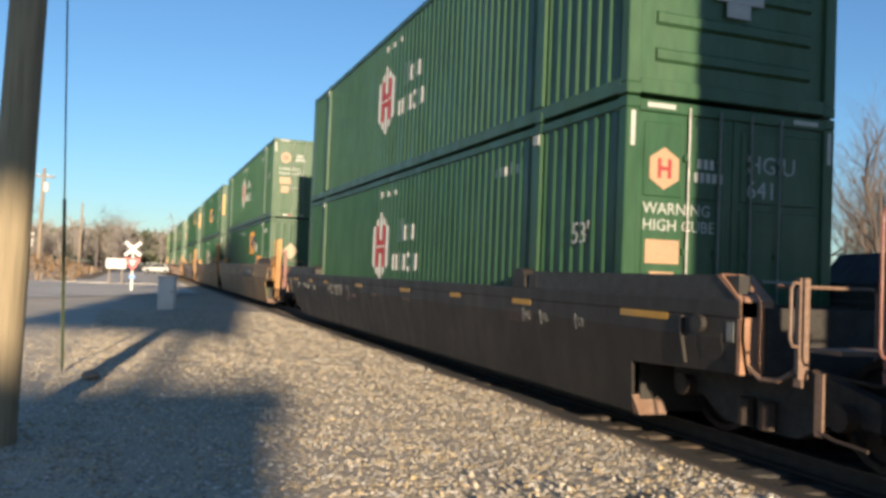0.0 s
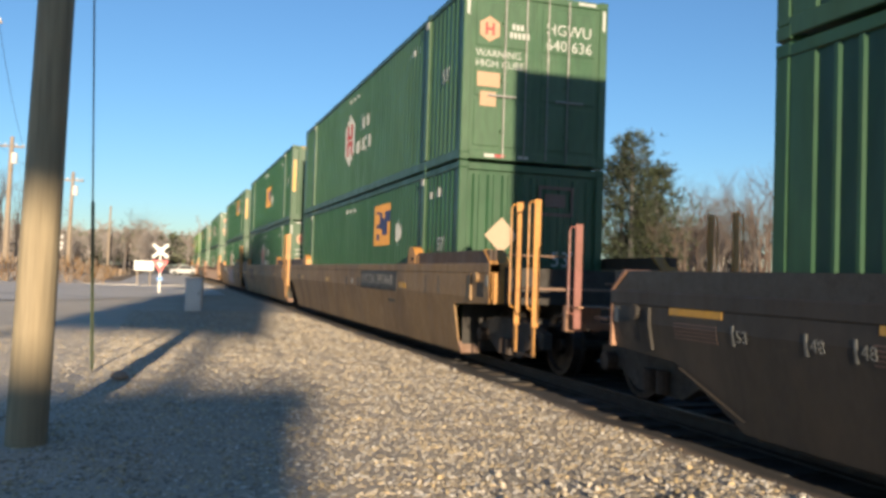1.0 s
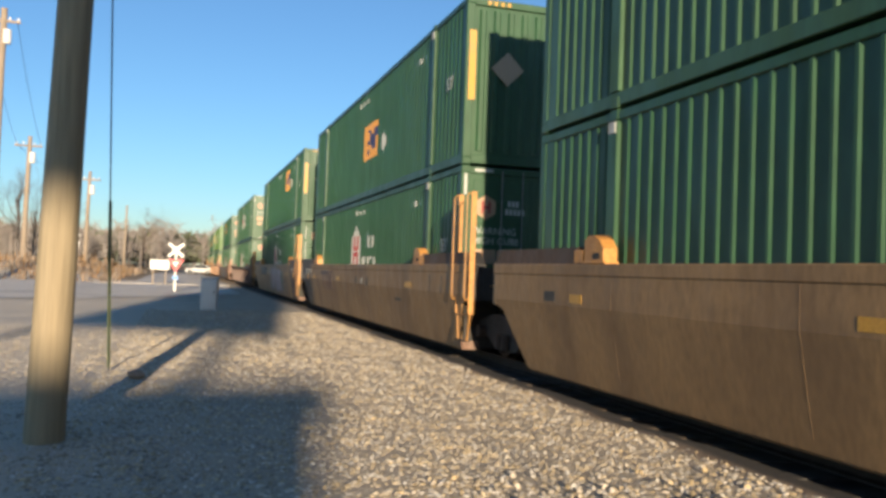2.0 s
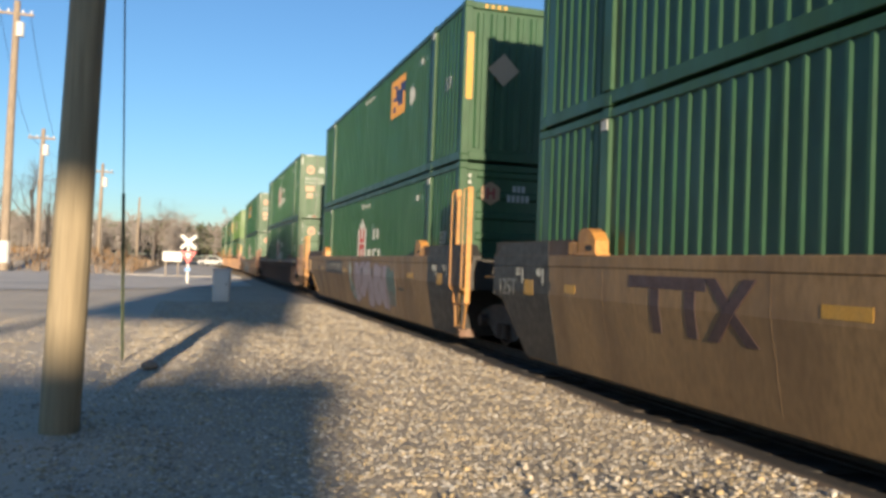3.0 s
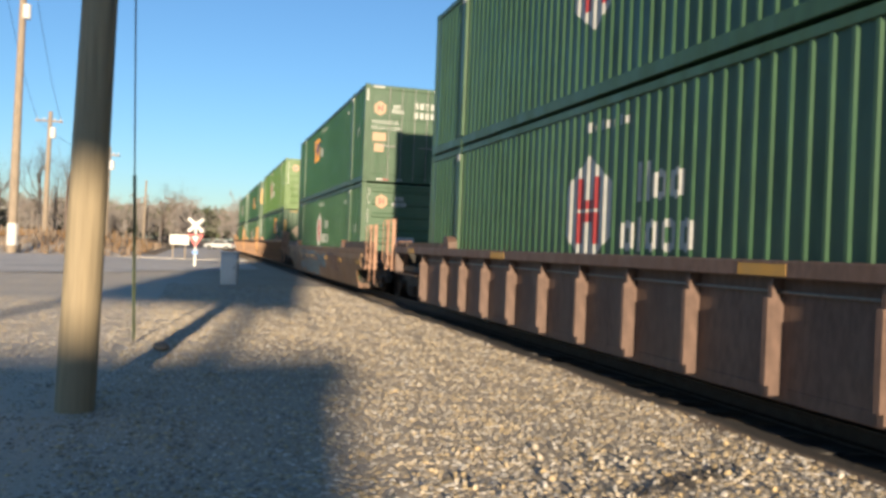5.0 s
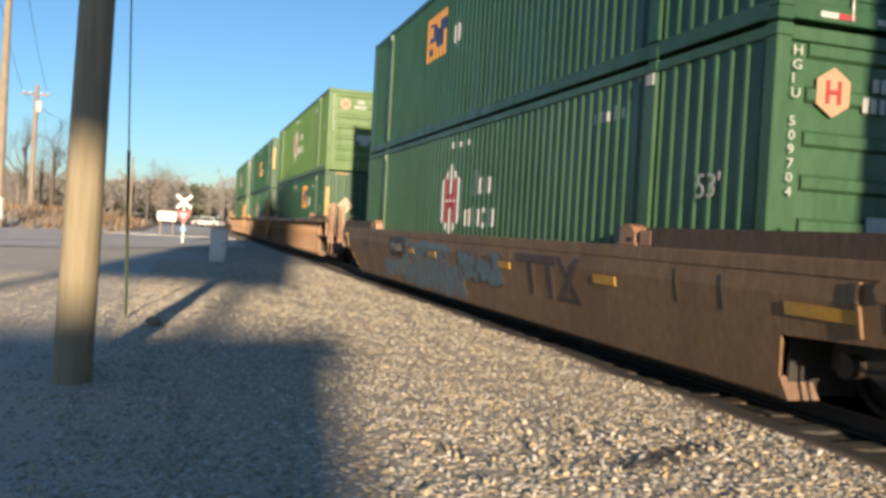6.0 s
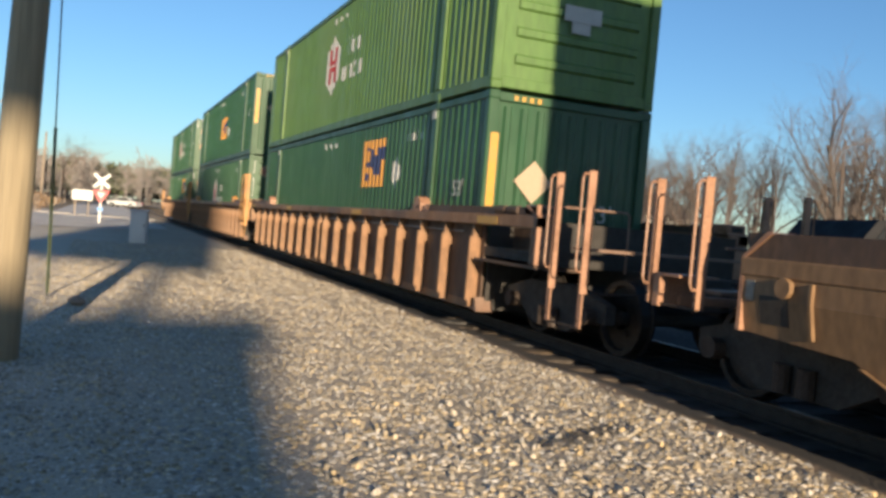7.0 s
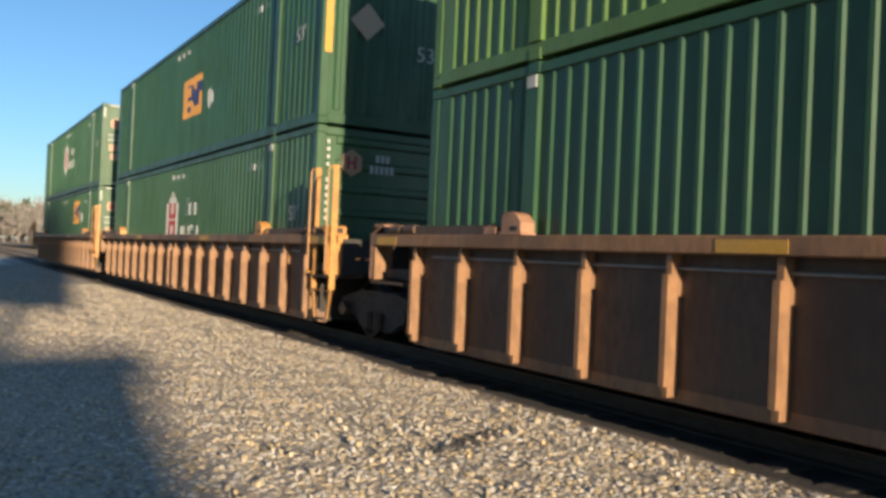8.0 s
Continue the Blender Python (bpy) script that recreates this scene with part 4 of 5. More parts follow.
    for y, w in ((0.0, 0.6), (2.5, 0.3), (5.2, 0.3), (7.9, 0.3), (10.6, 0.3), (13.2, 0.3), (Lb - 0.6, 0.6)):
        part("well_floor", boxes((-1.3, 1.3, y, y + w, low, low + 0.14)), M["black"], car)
    if free_near:
        truck(car, -1.75)
        for s in (-1, 1):
            # near ladders of the rose cars duller, shade put into their colour
            ladder(car, {"brown": (-2.53,), "tan": (-3.35, -2.8)}.get(paint_name, (-2.95, -2.3)), ladder_near, 0.72 if paint_name == "brown" else 0.42, M["ladder_dull"] if paint_name in ("rose", "brown") else lm, s, "single" if paint_name == "brown" else "none")
    else:
        for s in (-1, 1):
            ladder(car, (-1.05, -0.42), ladder_near + 0.35, 0.76, lm, s, "tapered")
    truck(car, Lb + (1.85 if free_far else 1.6))
    if free_far:
        for s in (-1, 1):
            ladder(car, (Lb + 2.98,) if paint_name == "brown" else (Lb + 2.65, Lb + 3.3), ladder_top, 0.76 if paint_name == "tan" else 0.84, M["ladder_red"] if paint_name == "brown" else lm, s, "tapered" if paint_name == "tan" else "none")
    if plate:
        words, y, z, h, panel, w = plate
        if panel:
            part("number_panel", boxes((-SIDE - 0.004, -SIDE, y - w - 0.15, y + 0.15, z - 0.12, z + h + 0.12)), M["plate"], car, "black number panel")
        part("number", lettering(words, h, on_side(-SIDE - 0.004, y, z), w / (len(words) * h * 0.80)), M["faded_white"], car, "faded pale car number", kind="stuff")
    if paint_name == "brown":
        ring = [(10.62 + 0.17 * math.cos(k * math.pi / 8), top - 0.36 + 0.17 * math.sin(k * math.pi / 8)) for k in range(16)]
        core = [(10.62 + 0.13 * math.cos(k * math.pi / 8), top - 0.36 + 0.13 * math.sin(k * math.pi / 8)) for k in range(16)]
        disc = part("owner_disc", prism(bmesh.new(), ring, "x", -SIDE - 0.003, -SIDE + 0.005), M["graf_rose"], car, "faded round emblem")
        part("disc_field", prism(bmesh.new(), core, "x", -SIDE - 0.005, -SIDE + 0.005), m, disc)
        for words, y in (("48", 1.75), ("48", 1.3), ("53", 0.5), ("53", 16.3), ("48", 15.5), ("48", 15.05), ("40", 14.15)):
            part("slot_number", lettering(words, 0.10, on_side(-SIDE - 0.004, y, 0.93)), M["steel"], car, "faded pale slot number", kind="stuff")
            part("slot_bar", boxes((-SIDE - 0.006, -SIDE, y + 0.03, y + 0.055, 0.9, 1.06)), M["steel"], car)
        for y in (1.9, 14.65, 16.85):
            for k in range(5):
                part("word_bar", boxes((-SIDE - 0.005, -SIDE, y - 0.3, y + 0.3, 0.9 + k * 0.032, 0.908 + k * 0.032)), M["graf_rose"], car)
    if paint_name == "amber":
        part("number", lettering("DTTX", 0.15, on_side(-SIDE + 0.15, 4.66, 0.70), 1.15), M["black"], car, "faded dark reporting mark", kind="stuff")
    for make in extras:
        make(car)
    if not ribbed:
        lean_lower_side(car, top - (0.49 if top == 1.57 else 0.30))
    return car


LEANING = ("side_sheet", "weld_seam", "data_plate", "word_bar", "reflector", "number", "owner_disc", "disc_field", "graffiti", "black_patch", "slot_", "owner_mark", "end_mark", "end_flange", "panel_opening", "bracket", "bottom_sill", "foot_plate")


def lean_lower_side(car, crease):
    """Below the crease the smooth side leans inward to the sill, with all that is painted on it."""
    todo = [o for o in car.children_recursive if o.type == "MESH" and o.name.startswith(LEANING)]
    for ob in todo:
        me = ob.data
        bm = bmesh.new()
        bm.from_mesh(me)
        bmesh.ops.bisect_plane(bm, geom=list(bm.verts) + list(bm.edges) + list(bm.faces), dist=1e-5, plane_co=(0, 0, crease), plane_no=(0, 0, 1))
        for v in bm.verts:
            if v.co.z < crease:
                v.co.x -= math.copysign(0.19 * (crease - v.co.z), v.co.x)
        bm.to_mesh(me)
        bm.free()


def splash(cy, cz, ry, rz, rnd):
    """An uneven sprayed patch in (y, z)."""
    ph = [rnd.uniform(0, 6.283) for _ in range(4)]
    pts = []
    for k in range(36):
        a = 2 * math.pi * k / 36
        c, sn = math.cos(a), math.sin(a)
        f = 1 + 0.16 * math.sin(2 * a + ph[0]) + 0.13 * math.sin(3 * a + ph[1]) + 0.07 * math.sin(5 * a + ph[2]) + 0.04 * math.sin(9 * a + ph[3])
        pts.append((cy + math.copysign(abs(c) ** 0.7, c) * ry * f, cz + math.copysign(abs(sn) ** 0.7, sn) * rz * min(1.0, f)))
    return pts


def graffiti(y_hi, y_lo, z0, z1, fill, edge, count, seed):
    """Overlapping fat sprayed patches with dull rims and small dark accents, no letters."""
    def make(car):
        rnd = random.Random(seed)
        step = (y_hi - y_lo) / count
        for k in range(count):
            cy, hh = y_hi - (k + 0.5) * step + rnd.uniform(-0.1, 0.1) * step, (z1 - z0) / 2 * rnd.uniform(0.82, 1.0)
            cz = rnd.uniform(z0 + hh, z1 - hh)
            x = -SIDE - 0.002 - 0.0003 * k - 0.003 * {23: 1, 17: 2, 31: 3, 8: 1}.get(seed, 0)
            state = rnd.getstate()
            part("graffiti_rim", prism(bmesh.new(), splash(cy, cz, step * 0.6, hh, rnd), "x", x, -SIDE + 0.01), M[edge], car, "dull sprayed rim")
            rnd.setstate(state)
            part("graffiti_patch", prism(bmesh.new(), splash(cy, cz, step * 0.5, hh * 0.95, rnd), "x", x - 0.001, -SIDE + 0.01), M[fill], car, "sprayed colour patch")
            for _ in range(rnd.randrange(1, 4)):
                part("graffiti_accent", prism(bmesh.new(), splash(cy + rnd.uniform(-0.25, 0.25) * step, cz + rnd.uniform(-0.6, 0.6) * hh, rnd.uniform(0.03, 0.07), rnd.uniform(0.15, 0.45) * hh + 0.02, rnd), "x", x - 0.0016, -SIDE + 0.01), M[edge], car, "dark sprayed accent")
    return make


def dark_end(outline):
    def make(car):
        part("black_patch", prism(bmesh.new(), outline, "x", -SIDE - 0.005, -SIDE + 0.005), M["plate"], car, "black painted patch")
        a, b = min(p[0] for p in outline), max(p[0] for p in outline)
        part("black_patch", boxes((-SIDE - 0.016, -SIDE - 0.012, a, b, 1.432, 1.568)), M["plate"], car, "black painted patch on the chord")
        part("black_patch", boxes((-SIDE + 0.006, -SIDE + 0.01, a + 0.08, b - 0.08, 1.574, 1.745)), M["plate"], car, "black painted patch on the guide")
        if a > 5:
            part("end_mark", lettering("125T", 0.24, on_side(-SIDE - 0.006, 17.0, 1.02)), M["steel"], car, "faded grey stencilled words", kind="stuff")
        part("slot_mark", boxes((-SIDE - 0.008, -SIDE, outline[0][0] + 0.5, outline[0][0] + 0.8, 1.05, 1.25)), M["yellow"], car, "yellow reflector square")
        for words, dy in ((("53", 1.12), ("48", 0.42)) if a > 5 else (("48", 1.12), ("53", 0.42))):
            part("slot_number", lettering(words, 0.11, on_side(-SIDE - 0.006, outline[0][0] + dy, 1.3)), M["white"], car, "small white slot number", kind="stuff")
            part("slot_bar", boxes((-SIDE - 0.008, -SIDE, outline[0][0] + dy - 0.24, outline[0][0] + dy - 0.21, 1.2, 1.4)), M["white"], car)
    return make


def doodle(car):
    """A pale arrow over round teal blobs, sprayed beside the lilac patches."""
    x = -SIDE - 0.004
    part("graffiti_arrow", prism(bmesh.new(), [(9.30, 0.86), (9.22, 0.86), (9.2, 1.12), (9.08, 1.14), (9.42, 1.5), (9.5, 1.08), (9.36, 1.12)], "x", x - 0.002, -SIDE + 0.01), M["graf_teal"], car, "dark rim of a sprayed arrow")
    part("graffiti_arrow", prism(bmesh.new(), [(9.29, 0.88), (9.24, 0.88), (9.22, 1.15), (9.13, 1.17), (9.40, 1.44), (9.46, 1.13), (9.35, 1.15)], "x", x - 0.004, -SIDE + 0.01), M["white"], car, "white sprayed arrow")
    rnd = random.Random(6)
    for y, z, r, m in ((9.35, 0.78, 0.17, "graf_teal"), (9.12, 0.66, 0.19, "graf_teal"), (8.95, 0.52, 0.16, "graf_teal"), (9.3, 0.78, 0.07, "graf_lilac"), (9.0, 0.55, 0.08, "graf_lilac"), (9.6, 1.02, 0.05, "graf_dark"), (9.62, 0.88, 0.05, "graf_dark"), (9.0, 0.95, 0.07, "graf_dark")):
        part("graffiti_blob", prism(bmesh.new(), splash(y, z, r, r, rnd), "x", x - (0.003 if m == "graf_lilac" else 0.001), -SIDE + 0.01), M[m], car, "sprayed blob")


def company_mark(y_hi, top):
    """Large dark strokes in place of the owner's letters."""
    def make(car):
        z0, z1 = top - 0.75, top - 0.2
        x0, x1 = -SIDE - 0.005, -SIDE + 0.005
        part("owner_mark", boxes((x0, x1, y_hi - 1.35, y_hi, z1 - 0.12, z1)), M["graf_dark"], car, "dark painted bar")
        for y, lean in ((y_hi - 0.42, 0.0), (y_hi - 1.02, 0.0), (y_hi - 1.6, 0.27), (y_hi - 1.6, -0.27)):
            part("owner_mark", prism(bmesh.new(), [(y - lean - 0.17, z0), (y - lean, z0), (y + lean, z1 - (0 if lean else 0.125)), (y + lean - 0.17, z1 - (0 if lean else 0.125))], "x", x0 - (0.004 if lean < 0 else 0.002 if lean else 0), x1), M["graf_dark"], car, "dark painted bar")
    return make


# near end of the container along the train, well car look, containers (lower, upper)
TRAIN = [
    (-15.35, ("faded red-brown well car with red ladders", "rose", "ladder_red", 1.33, False, True, True, 2.0, 1.95, "", ()),
     ("green corrugated container low in the well", "green", "hex", "door", ""), ("green corrugated container stacked on top", "green", "hex", "ribbed", "")),
    (7.38, ("dark brown smooth-sided well car", "brown", "ladder_rose", 1.30, False, True, True, 1.48, 2.0, ("FEC 72757", 12.55, 0.86, 0.25, False, 1.75), ()),
     ("dark green container with door end, white hexagon emblem", "bluegreen", "hex", "door", "HGIU\n641"), ("dark green container with ribbed end on the stack", "green", "hex", "ribbed", "")),
    (30.97, ("tan smooth-sided well car with yellow ladders", "tan", "ladder_yellow", 1.57, False, True, False, 2.36, 2.36, ("DTTX 795468", 5.9, 1.16, 0.20, True, 2.85), ()),
     ("green container with orange square emblem in the well", "bluegreen", "emp", "bare", ""), ("green container with door end, lit at the top", "green", "hex", "door", "HGWU\n640 636")),
    (50.40, ("tan well car unit with dark owner mark", "tan", "ladder_yellow", 1.57, False, False, False, 2.36, 2.36, "", (company_mark(13.2, 1.57), dark_end([(15.2, 0.2), (16.25, 0.2), (16.88, 0.97), (17.18, 1.0), (17.18, 1.43), (15.2, 1.43)]))),
     ("green container with white hexagon emblem in the well", "bluegreen", "hex", "door", ""), ("green container with orange square emblem on top", "bluegreen", "emp_mid", "plain", "")),
    (70.12, ("tan well car unit with lilac graffiti", "tan", "ladder_yellow", 1.57, False, False, True, 2.36, 2.36, ("DTTX 795468", 13.62, 1.16, 0.20, True, 2.85), (graffiti(8.85, 4.6, 0.24, 1.5, "graf_lilac", "graf_rose", 5, 3), doodle, graffiti(4.7, 3.9, 0.4, 1.35, "graf_teal", "graf_rose", 2, 8), dark_end([(-0.3, 0.2), (1.16, 0.2), (1.16, 1.43), (-1.03, 1.43), (-1.03, 1.0), (-0.73, 0.97)]))),
     ("green container with hexagon emblem above graffiti", "bluegreen", "hex", "ribbed", ""), ("green container with orange square emblem on top", "bluegreen", "emp", "plain", "")),
    (93.76, ("faded red-brown rib-sided well car", "rose", "ladder_rose", 1.40, True, True, True, 2.05, 2.05, "", ()),
     ("green container with ribbed end and upright number", "green", "hex", "ribbed", "HGIU 647402"), ("green container with door end on the stack", "green", "hex", "door", "HGIU\n508 602")),
    (117.58, ("clay-brown well car with blue graffiti", "clay", "ladder_rose", 1.32, False, True, True, 1.95, 1.95, ("475500", 12.45, 0.87, 0.18, True, 1.15), (graffiti(13.3, 11.6, 0.28, 0.72, "graf_blue", "clay", 2, 31), graffiti(11.2, 8.2, 0.72, 1.18, "graf_blue", "graf_rose", 5, 11), graffiti(11.4, 7.4, 0.18, 0.86, "graf_blue", "graf_rose", 6, 23), graffiti(7.6, 5.6, 0.5, 1.1, "graf_blue", "graf_dark", 3, 17), company_mark(5.0, 1.32))),
     ("green container with ribbed end and upright number", "green", "hex", "ribbed", "HGIU 509704"), ("green container with orange square emblem on top", "bluegreen", "emp_far", "door", "")),
    (141.13, ("orange-brown rib-sided well car", "amber", "ladder_rose", 1.56, True, True, False, 2.05, 2.05, "", ()),
     ("green container with yellow stripe and orange emblem", "bluegreen", "emp", "plain", ""), ("faded lime-green container with ribbed end", "lime", "hex", "ribbed", "")),
    (160.72, ("orange-brown rib-sided well car unit", "amber", "ladder_yellow", 1.56, True, False, False, 2.2, 2.2, "", ()),
     ("green container with hexagon emblem and ribbed end", "green", "hex", "ribbed", ""), ("green container with yellow stripe and placard", "bluegreen", "emp_mid", "plain", "")),
    (180.01, ("orange-brown rib-sided well car at the train's end", "amber", "ladder_yellow", 1.56, True, False, True, 2.2, 2.2, "", ()),
     ("green container with orange emblem, last in the train", "green", "emp", "door", ""), ("green container with hexagon emblem, last on top", "green", "hex", "door", "")),
]
for u, car_spec, low_spec, high_spec in TRAIN:
    rides(well_car(*car_spec), u)
    rides(container(*low_spec), u, 0.385)
    rides(container(*high_spec), u, 3.29)


# ---------------------------------------------------------------- the lot: pole, guy wire, cabinet, signs
def make_near_pole():
    p = thing("utility_pole", "weathered round wooden utility pole in the gravel", "utility pole", at=pose(-0.97, 7.25, 0))
    bm = bmesh.new()
    n = 20
    rings = []
    for z in [-0.3 + k * 0.55 for k in range(20)]:
        r = 0.152 - 0.0045 * z
        rings.append([bm.verts.new(((r + 0.006 * noise.noise((math.cos(a) * 2, math.sin(a) * 2, z * 0.5))) * math.cos(a) + 0.02 * z + 0.012, (r + 0.006 * noise.noise((math.cos(a) * 2 + 9, math.sin(a) * 2, z * 0.5))) * math.sin(a), z)) for a in [2 * math.pi * k / n for k in range(n)]])
    for a, c in zip(rings, rings[1:]):
        for k in range(n):
            bm.faces.new((a[k], a[(k + 1) % n], c[(k + 1) % n], c[k]))
    bm.faces.new(rings[-1])
    for f in bm.faces:
        f.smooth = True
    part("shaft", bm, M["pole"], p)
    part("crossarm", boxes((-1.2, 1.3, -0.06, 0.06, 9.3, 9.42)), M["far_pole"], p)
    return p


make_near_pole()

guy = thing("guy_wire", "thin guy wire with a green plastic sleeve", "guy wire", at=pose(-0.83, 11.8, 0))
guy_top = Vector((0.02, -4.5, 9.0))
part("wire", tube(bmesh.new(), [(0, 0, -0.05), guy_top], 0.009, 5), M["wire"], guy)
part("sleeve", tube(bmesh.new(), [guy_top * 0.004, guy_top * 0.235], 0.021, 8), M["guy"], guy, "faded green plastic sleeve")

rock_bm = bmesh.new()
bmesh.ops.create_icosphere(rock_bm, subdivisions=2, radius=0.11)
for v in rock_bm.verts:
    v.co *= 1 + 0.3 * noise.noise(v.co * 9)
    v.co.z *= 0.55
rock = part("rock", rock_bm, M["rock"])
rock.location = (-0.46, 11.05, 0.03)
tagged(rock, "dull reddish rock lying on the gravel", "rock")

cab = thing("signal_cabinet", "pale grey steel signal cabinet on the gravel", "cabinet", at=pose(0.95, 28, 0, 0, 0, -8))
part("body", boxes((-0.26, 0.26, -0.2, 0.24, -0.03, 0.97), bevel=0.015), M["cabinet"], cab)
part("lid", boxes((-0.29, 0.29, -0.23, 0.27, 0.972, 1.03), bevel=0.015), M["cabinet"], cab)
cd = part("door", boxes((-0.22, 0.22, -0.215, -0.2, 0.05, 0.92)), M["cabinet"], cab)
part("handle", boxes((0.15, 0.18, -0.235, -0.215, 0.48, 0.6)), M["steel"], cd)


def crossing_sign(x, y, turn, yield_face):
    s = thing("crossing_sign", "white crossbuck sign with a red and white triangle" if yield_face else "white crossbuck sign seen from behind", "road sign", "crossing signs", at=pose(x, y, bank(x, y), 0, 0, turn))
    part("post", boxes((-0.045, 0.045, 0.0, 0.05, -0.1, 2.3)), M["sign_white"], s)
    for k, a in enumerate((42, -42)):
        c, sn = math.cos(radians(a)), math.sin(radians(a))
        pts = [(c * u - sn * w, 2.12 + sn * u + c * w) for u, w in ((-0.5, -0.08), (0.5, -0.08), (0.5, 0.08), (-0.5, 0.08))]
        part("crossbuck_blade", prism(bmesh.new(), pts, "y", -0.02 - 0.012 * k, -0.01 - 0.012 * k), M["sign_white"], s)
    face = M["sign_red"] if yield_face else M["sign_white"]
    tri = [(-0.4, 1.64), (0.4, 1.64), (0.0, 0.98)]
    t = part("yield_plate", prism(bmesh.new(), tri, "y", -0.02, -0.01), face, s, "triangular plate")
    part("yield_centre", prism(bmesh.new(), [(-0.17, 1.53), (0.17, 1.53), (0, 1.25)], "y", -0.026, -0.02), M["sign_white"], t)
    part("blue_plate", boxes((-0.13, 0.13, -0.02, -0.01, 0.62, 0.8)), M["sign_blue"], s, "small blue plate")


crossing_sign(-0.19, 45, 0, True)
crossing_sign(-7.75, 70, 200, False)

board = thing("sign_board", "blank white board sign on two posts", "sign", at=pose(-1.28, 60, 0))
part("panel", boxes((-0.62, 0.62, -0.02, 0.02, 1.0, 1.66)), M["sign_white"], board)
for x in (-0.4, 0.4):
    part("post", boxes((x - 0.04, x + 0.04, 0.02, 0.1, -0.1, 1.6)), M["far_pole"], board)


def far_pole(x, y, z, top, r, band=False, arm=True):
    p = thing("utility_pole", "tall grey-brown utility pole with crossarm" if not band else "tall utility pole with a white base band", "utility pole", "poles along the road", at=pose(x, y, z))
    part("shaft", tube(bmesh.new(), [(0, 0, -0.5), (0.03, 0, (top - z) * 0.5), (0.1, 0, top - z)], r, 10, r * 0.65), M["far_pole"], p)
    if band:
        part("band", tube(bmesh.new(), [(0, 0, 0), (0, 0, 1.4)], r * 1.06, 10), M["sign_white"], p, "white painted base")
    if arm:
        part("crossarm", boxes((-1.1, 1.1, -0.06, 0.06, top - z - 0.9, top - z - 0.75)), M["far_pole"], p)
        for dx in (-0.95, -0.4, 0.45, 0.95):
            part("insulator", tube(bmesh.new(), [(dx, 0, top - z - 0.75), (dx, 0, top - z - 0.55)], 0.06, 6), M["sign_white"], p)
        part("transformer", tube(bmesh.new(), [(0.35, -0.1, top - z - 2.3), (0.35, -0.1, top - z - 1.4)], 0.25, 10), M["cabinet"], p)
    return p


far_pole(-11.6, 60, 0.55, 17.5, 0.30, True, True)
far_pole(-12.9, 80, 0.9, 12.0, 0.25)
far_pole(-8.95, 90, 1.0, 10.3, 0.22)
far_pole(-8.0, 135, 1.0, 10.0, 0.2, False, False)
far_pole(-17.5, 140, 1.0, 11.0, 0.2, False, False)
for k, (a, b) in enumerate((((-12.5, 60, 16.7), (-13.8, 80, 11.2)), ((-10.7, 60, 16.7), (-11.9, 80, 11.2)), ((-13.8, 80, 11.2), (-9.8, 90, 9.5)), ((-30, 35, 17), (-12.5, 60, 16.7)))):
    a, b = Vector(a), Vector(b)
    pts = [a.lerp(b, f / 8) + Vector((0, 0, -0.6 * (1 - (f / 4 - 1) ** 2))) for f in range(9)]
    tagged(part("power_line", tube(bmesh.new(), pts, 0.02, 4), M["wire"]), "thin dark overhead power line", "power line", "overhead lines")


def vehicle(x, y, turn, mat, label, truck_bed=False):
    v = thing("pickup_truck" if truck_bed else "car", label, "vehicle", at=pose(x, y, bank(x, y), 0, 0, turn) @ Matrix.Scale(1.4 if truck_bed else 1.0, 4))
    if truck_bed:
        prof = [(-2.6, 0.45), (2.6, 0.45), (2.6, 0.95), (2.45, 1.05), (1.2, 1.1), (0.7, 1.75), (-0.6, 1.78), (-0.8, 1.12), (-2.6, 1.1)]
    else:
        prof = [(-2.2, 0.35), (2.2, 0.35), (2.2, 0.75), (2.0, 0.85), (1.1, 0.95), (0.5, 1.42), (-0.9, 1.45), (-1.7, 1.0), (-2.2, 0.95)]
    part("body", prism(bmesh.new(), prof, "x", -0.9, 0.9), mat, v)
    gl = [(1.0, 1.12), (0.62, 1.66), (-0.5, 1.68), (-0.62, 1.14)] if truck_bed else [(0.95, 0.98), (0.45, 1.36), (-0.85, 1.38), (-1.45, 1.0)]
    part("side_window", prism(bmesh.new(), gl, "x", -0.912, 0.912), M["glass"], v)
    part("rear_window", boxes((-0.7, 0.7, -1.75 if not truck_bed else -0.83, -1.3 if not truck_bed else -0.7, 1.05, 1.35)), M["glass"], v)
    for wx in (-0.82, 0.82):
        for wy in (-1.4, 1.45):
            w = part("wheel", tube(bmesh.new(), [(wx - 0.11, wy, 0.34), (wx + 0.11, wy, 0.34)], 0.34, 14), M["rubber"], v)
            part("rim", tube(bmesh.new(), [(wx - 0.115, wy, 0.34), (wx + 0.115, wy, 0.34)], 0.2, 10), M["steel"], w)
    for lx in (-0.7, 0.7):
        part("tail_light", boxes((lx - 0.12, lx + 0.12, prof[0][0] - 0.02, prof[0][0] + 0.05, 0.7, 0.9)), M["sign_red"], v)


vehicle(-6.7, 165, 5, M["carwhite"], "white car far down the road")
vehicle(3.2, 128, 60, M["carwhite"], "white car beside the far track")
vehicle(13.4, 11.2, 75, M["cardark"], "black pickup truck parked beyond the track", True)


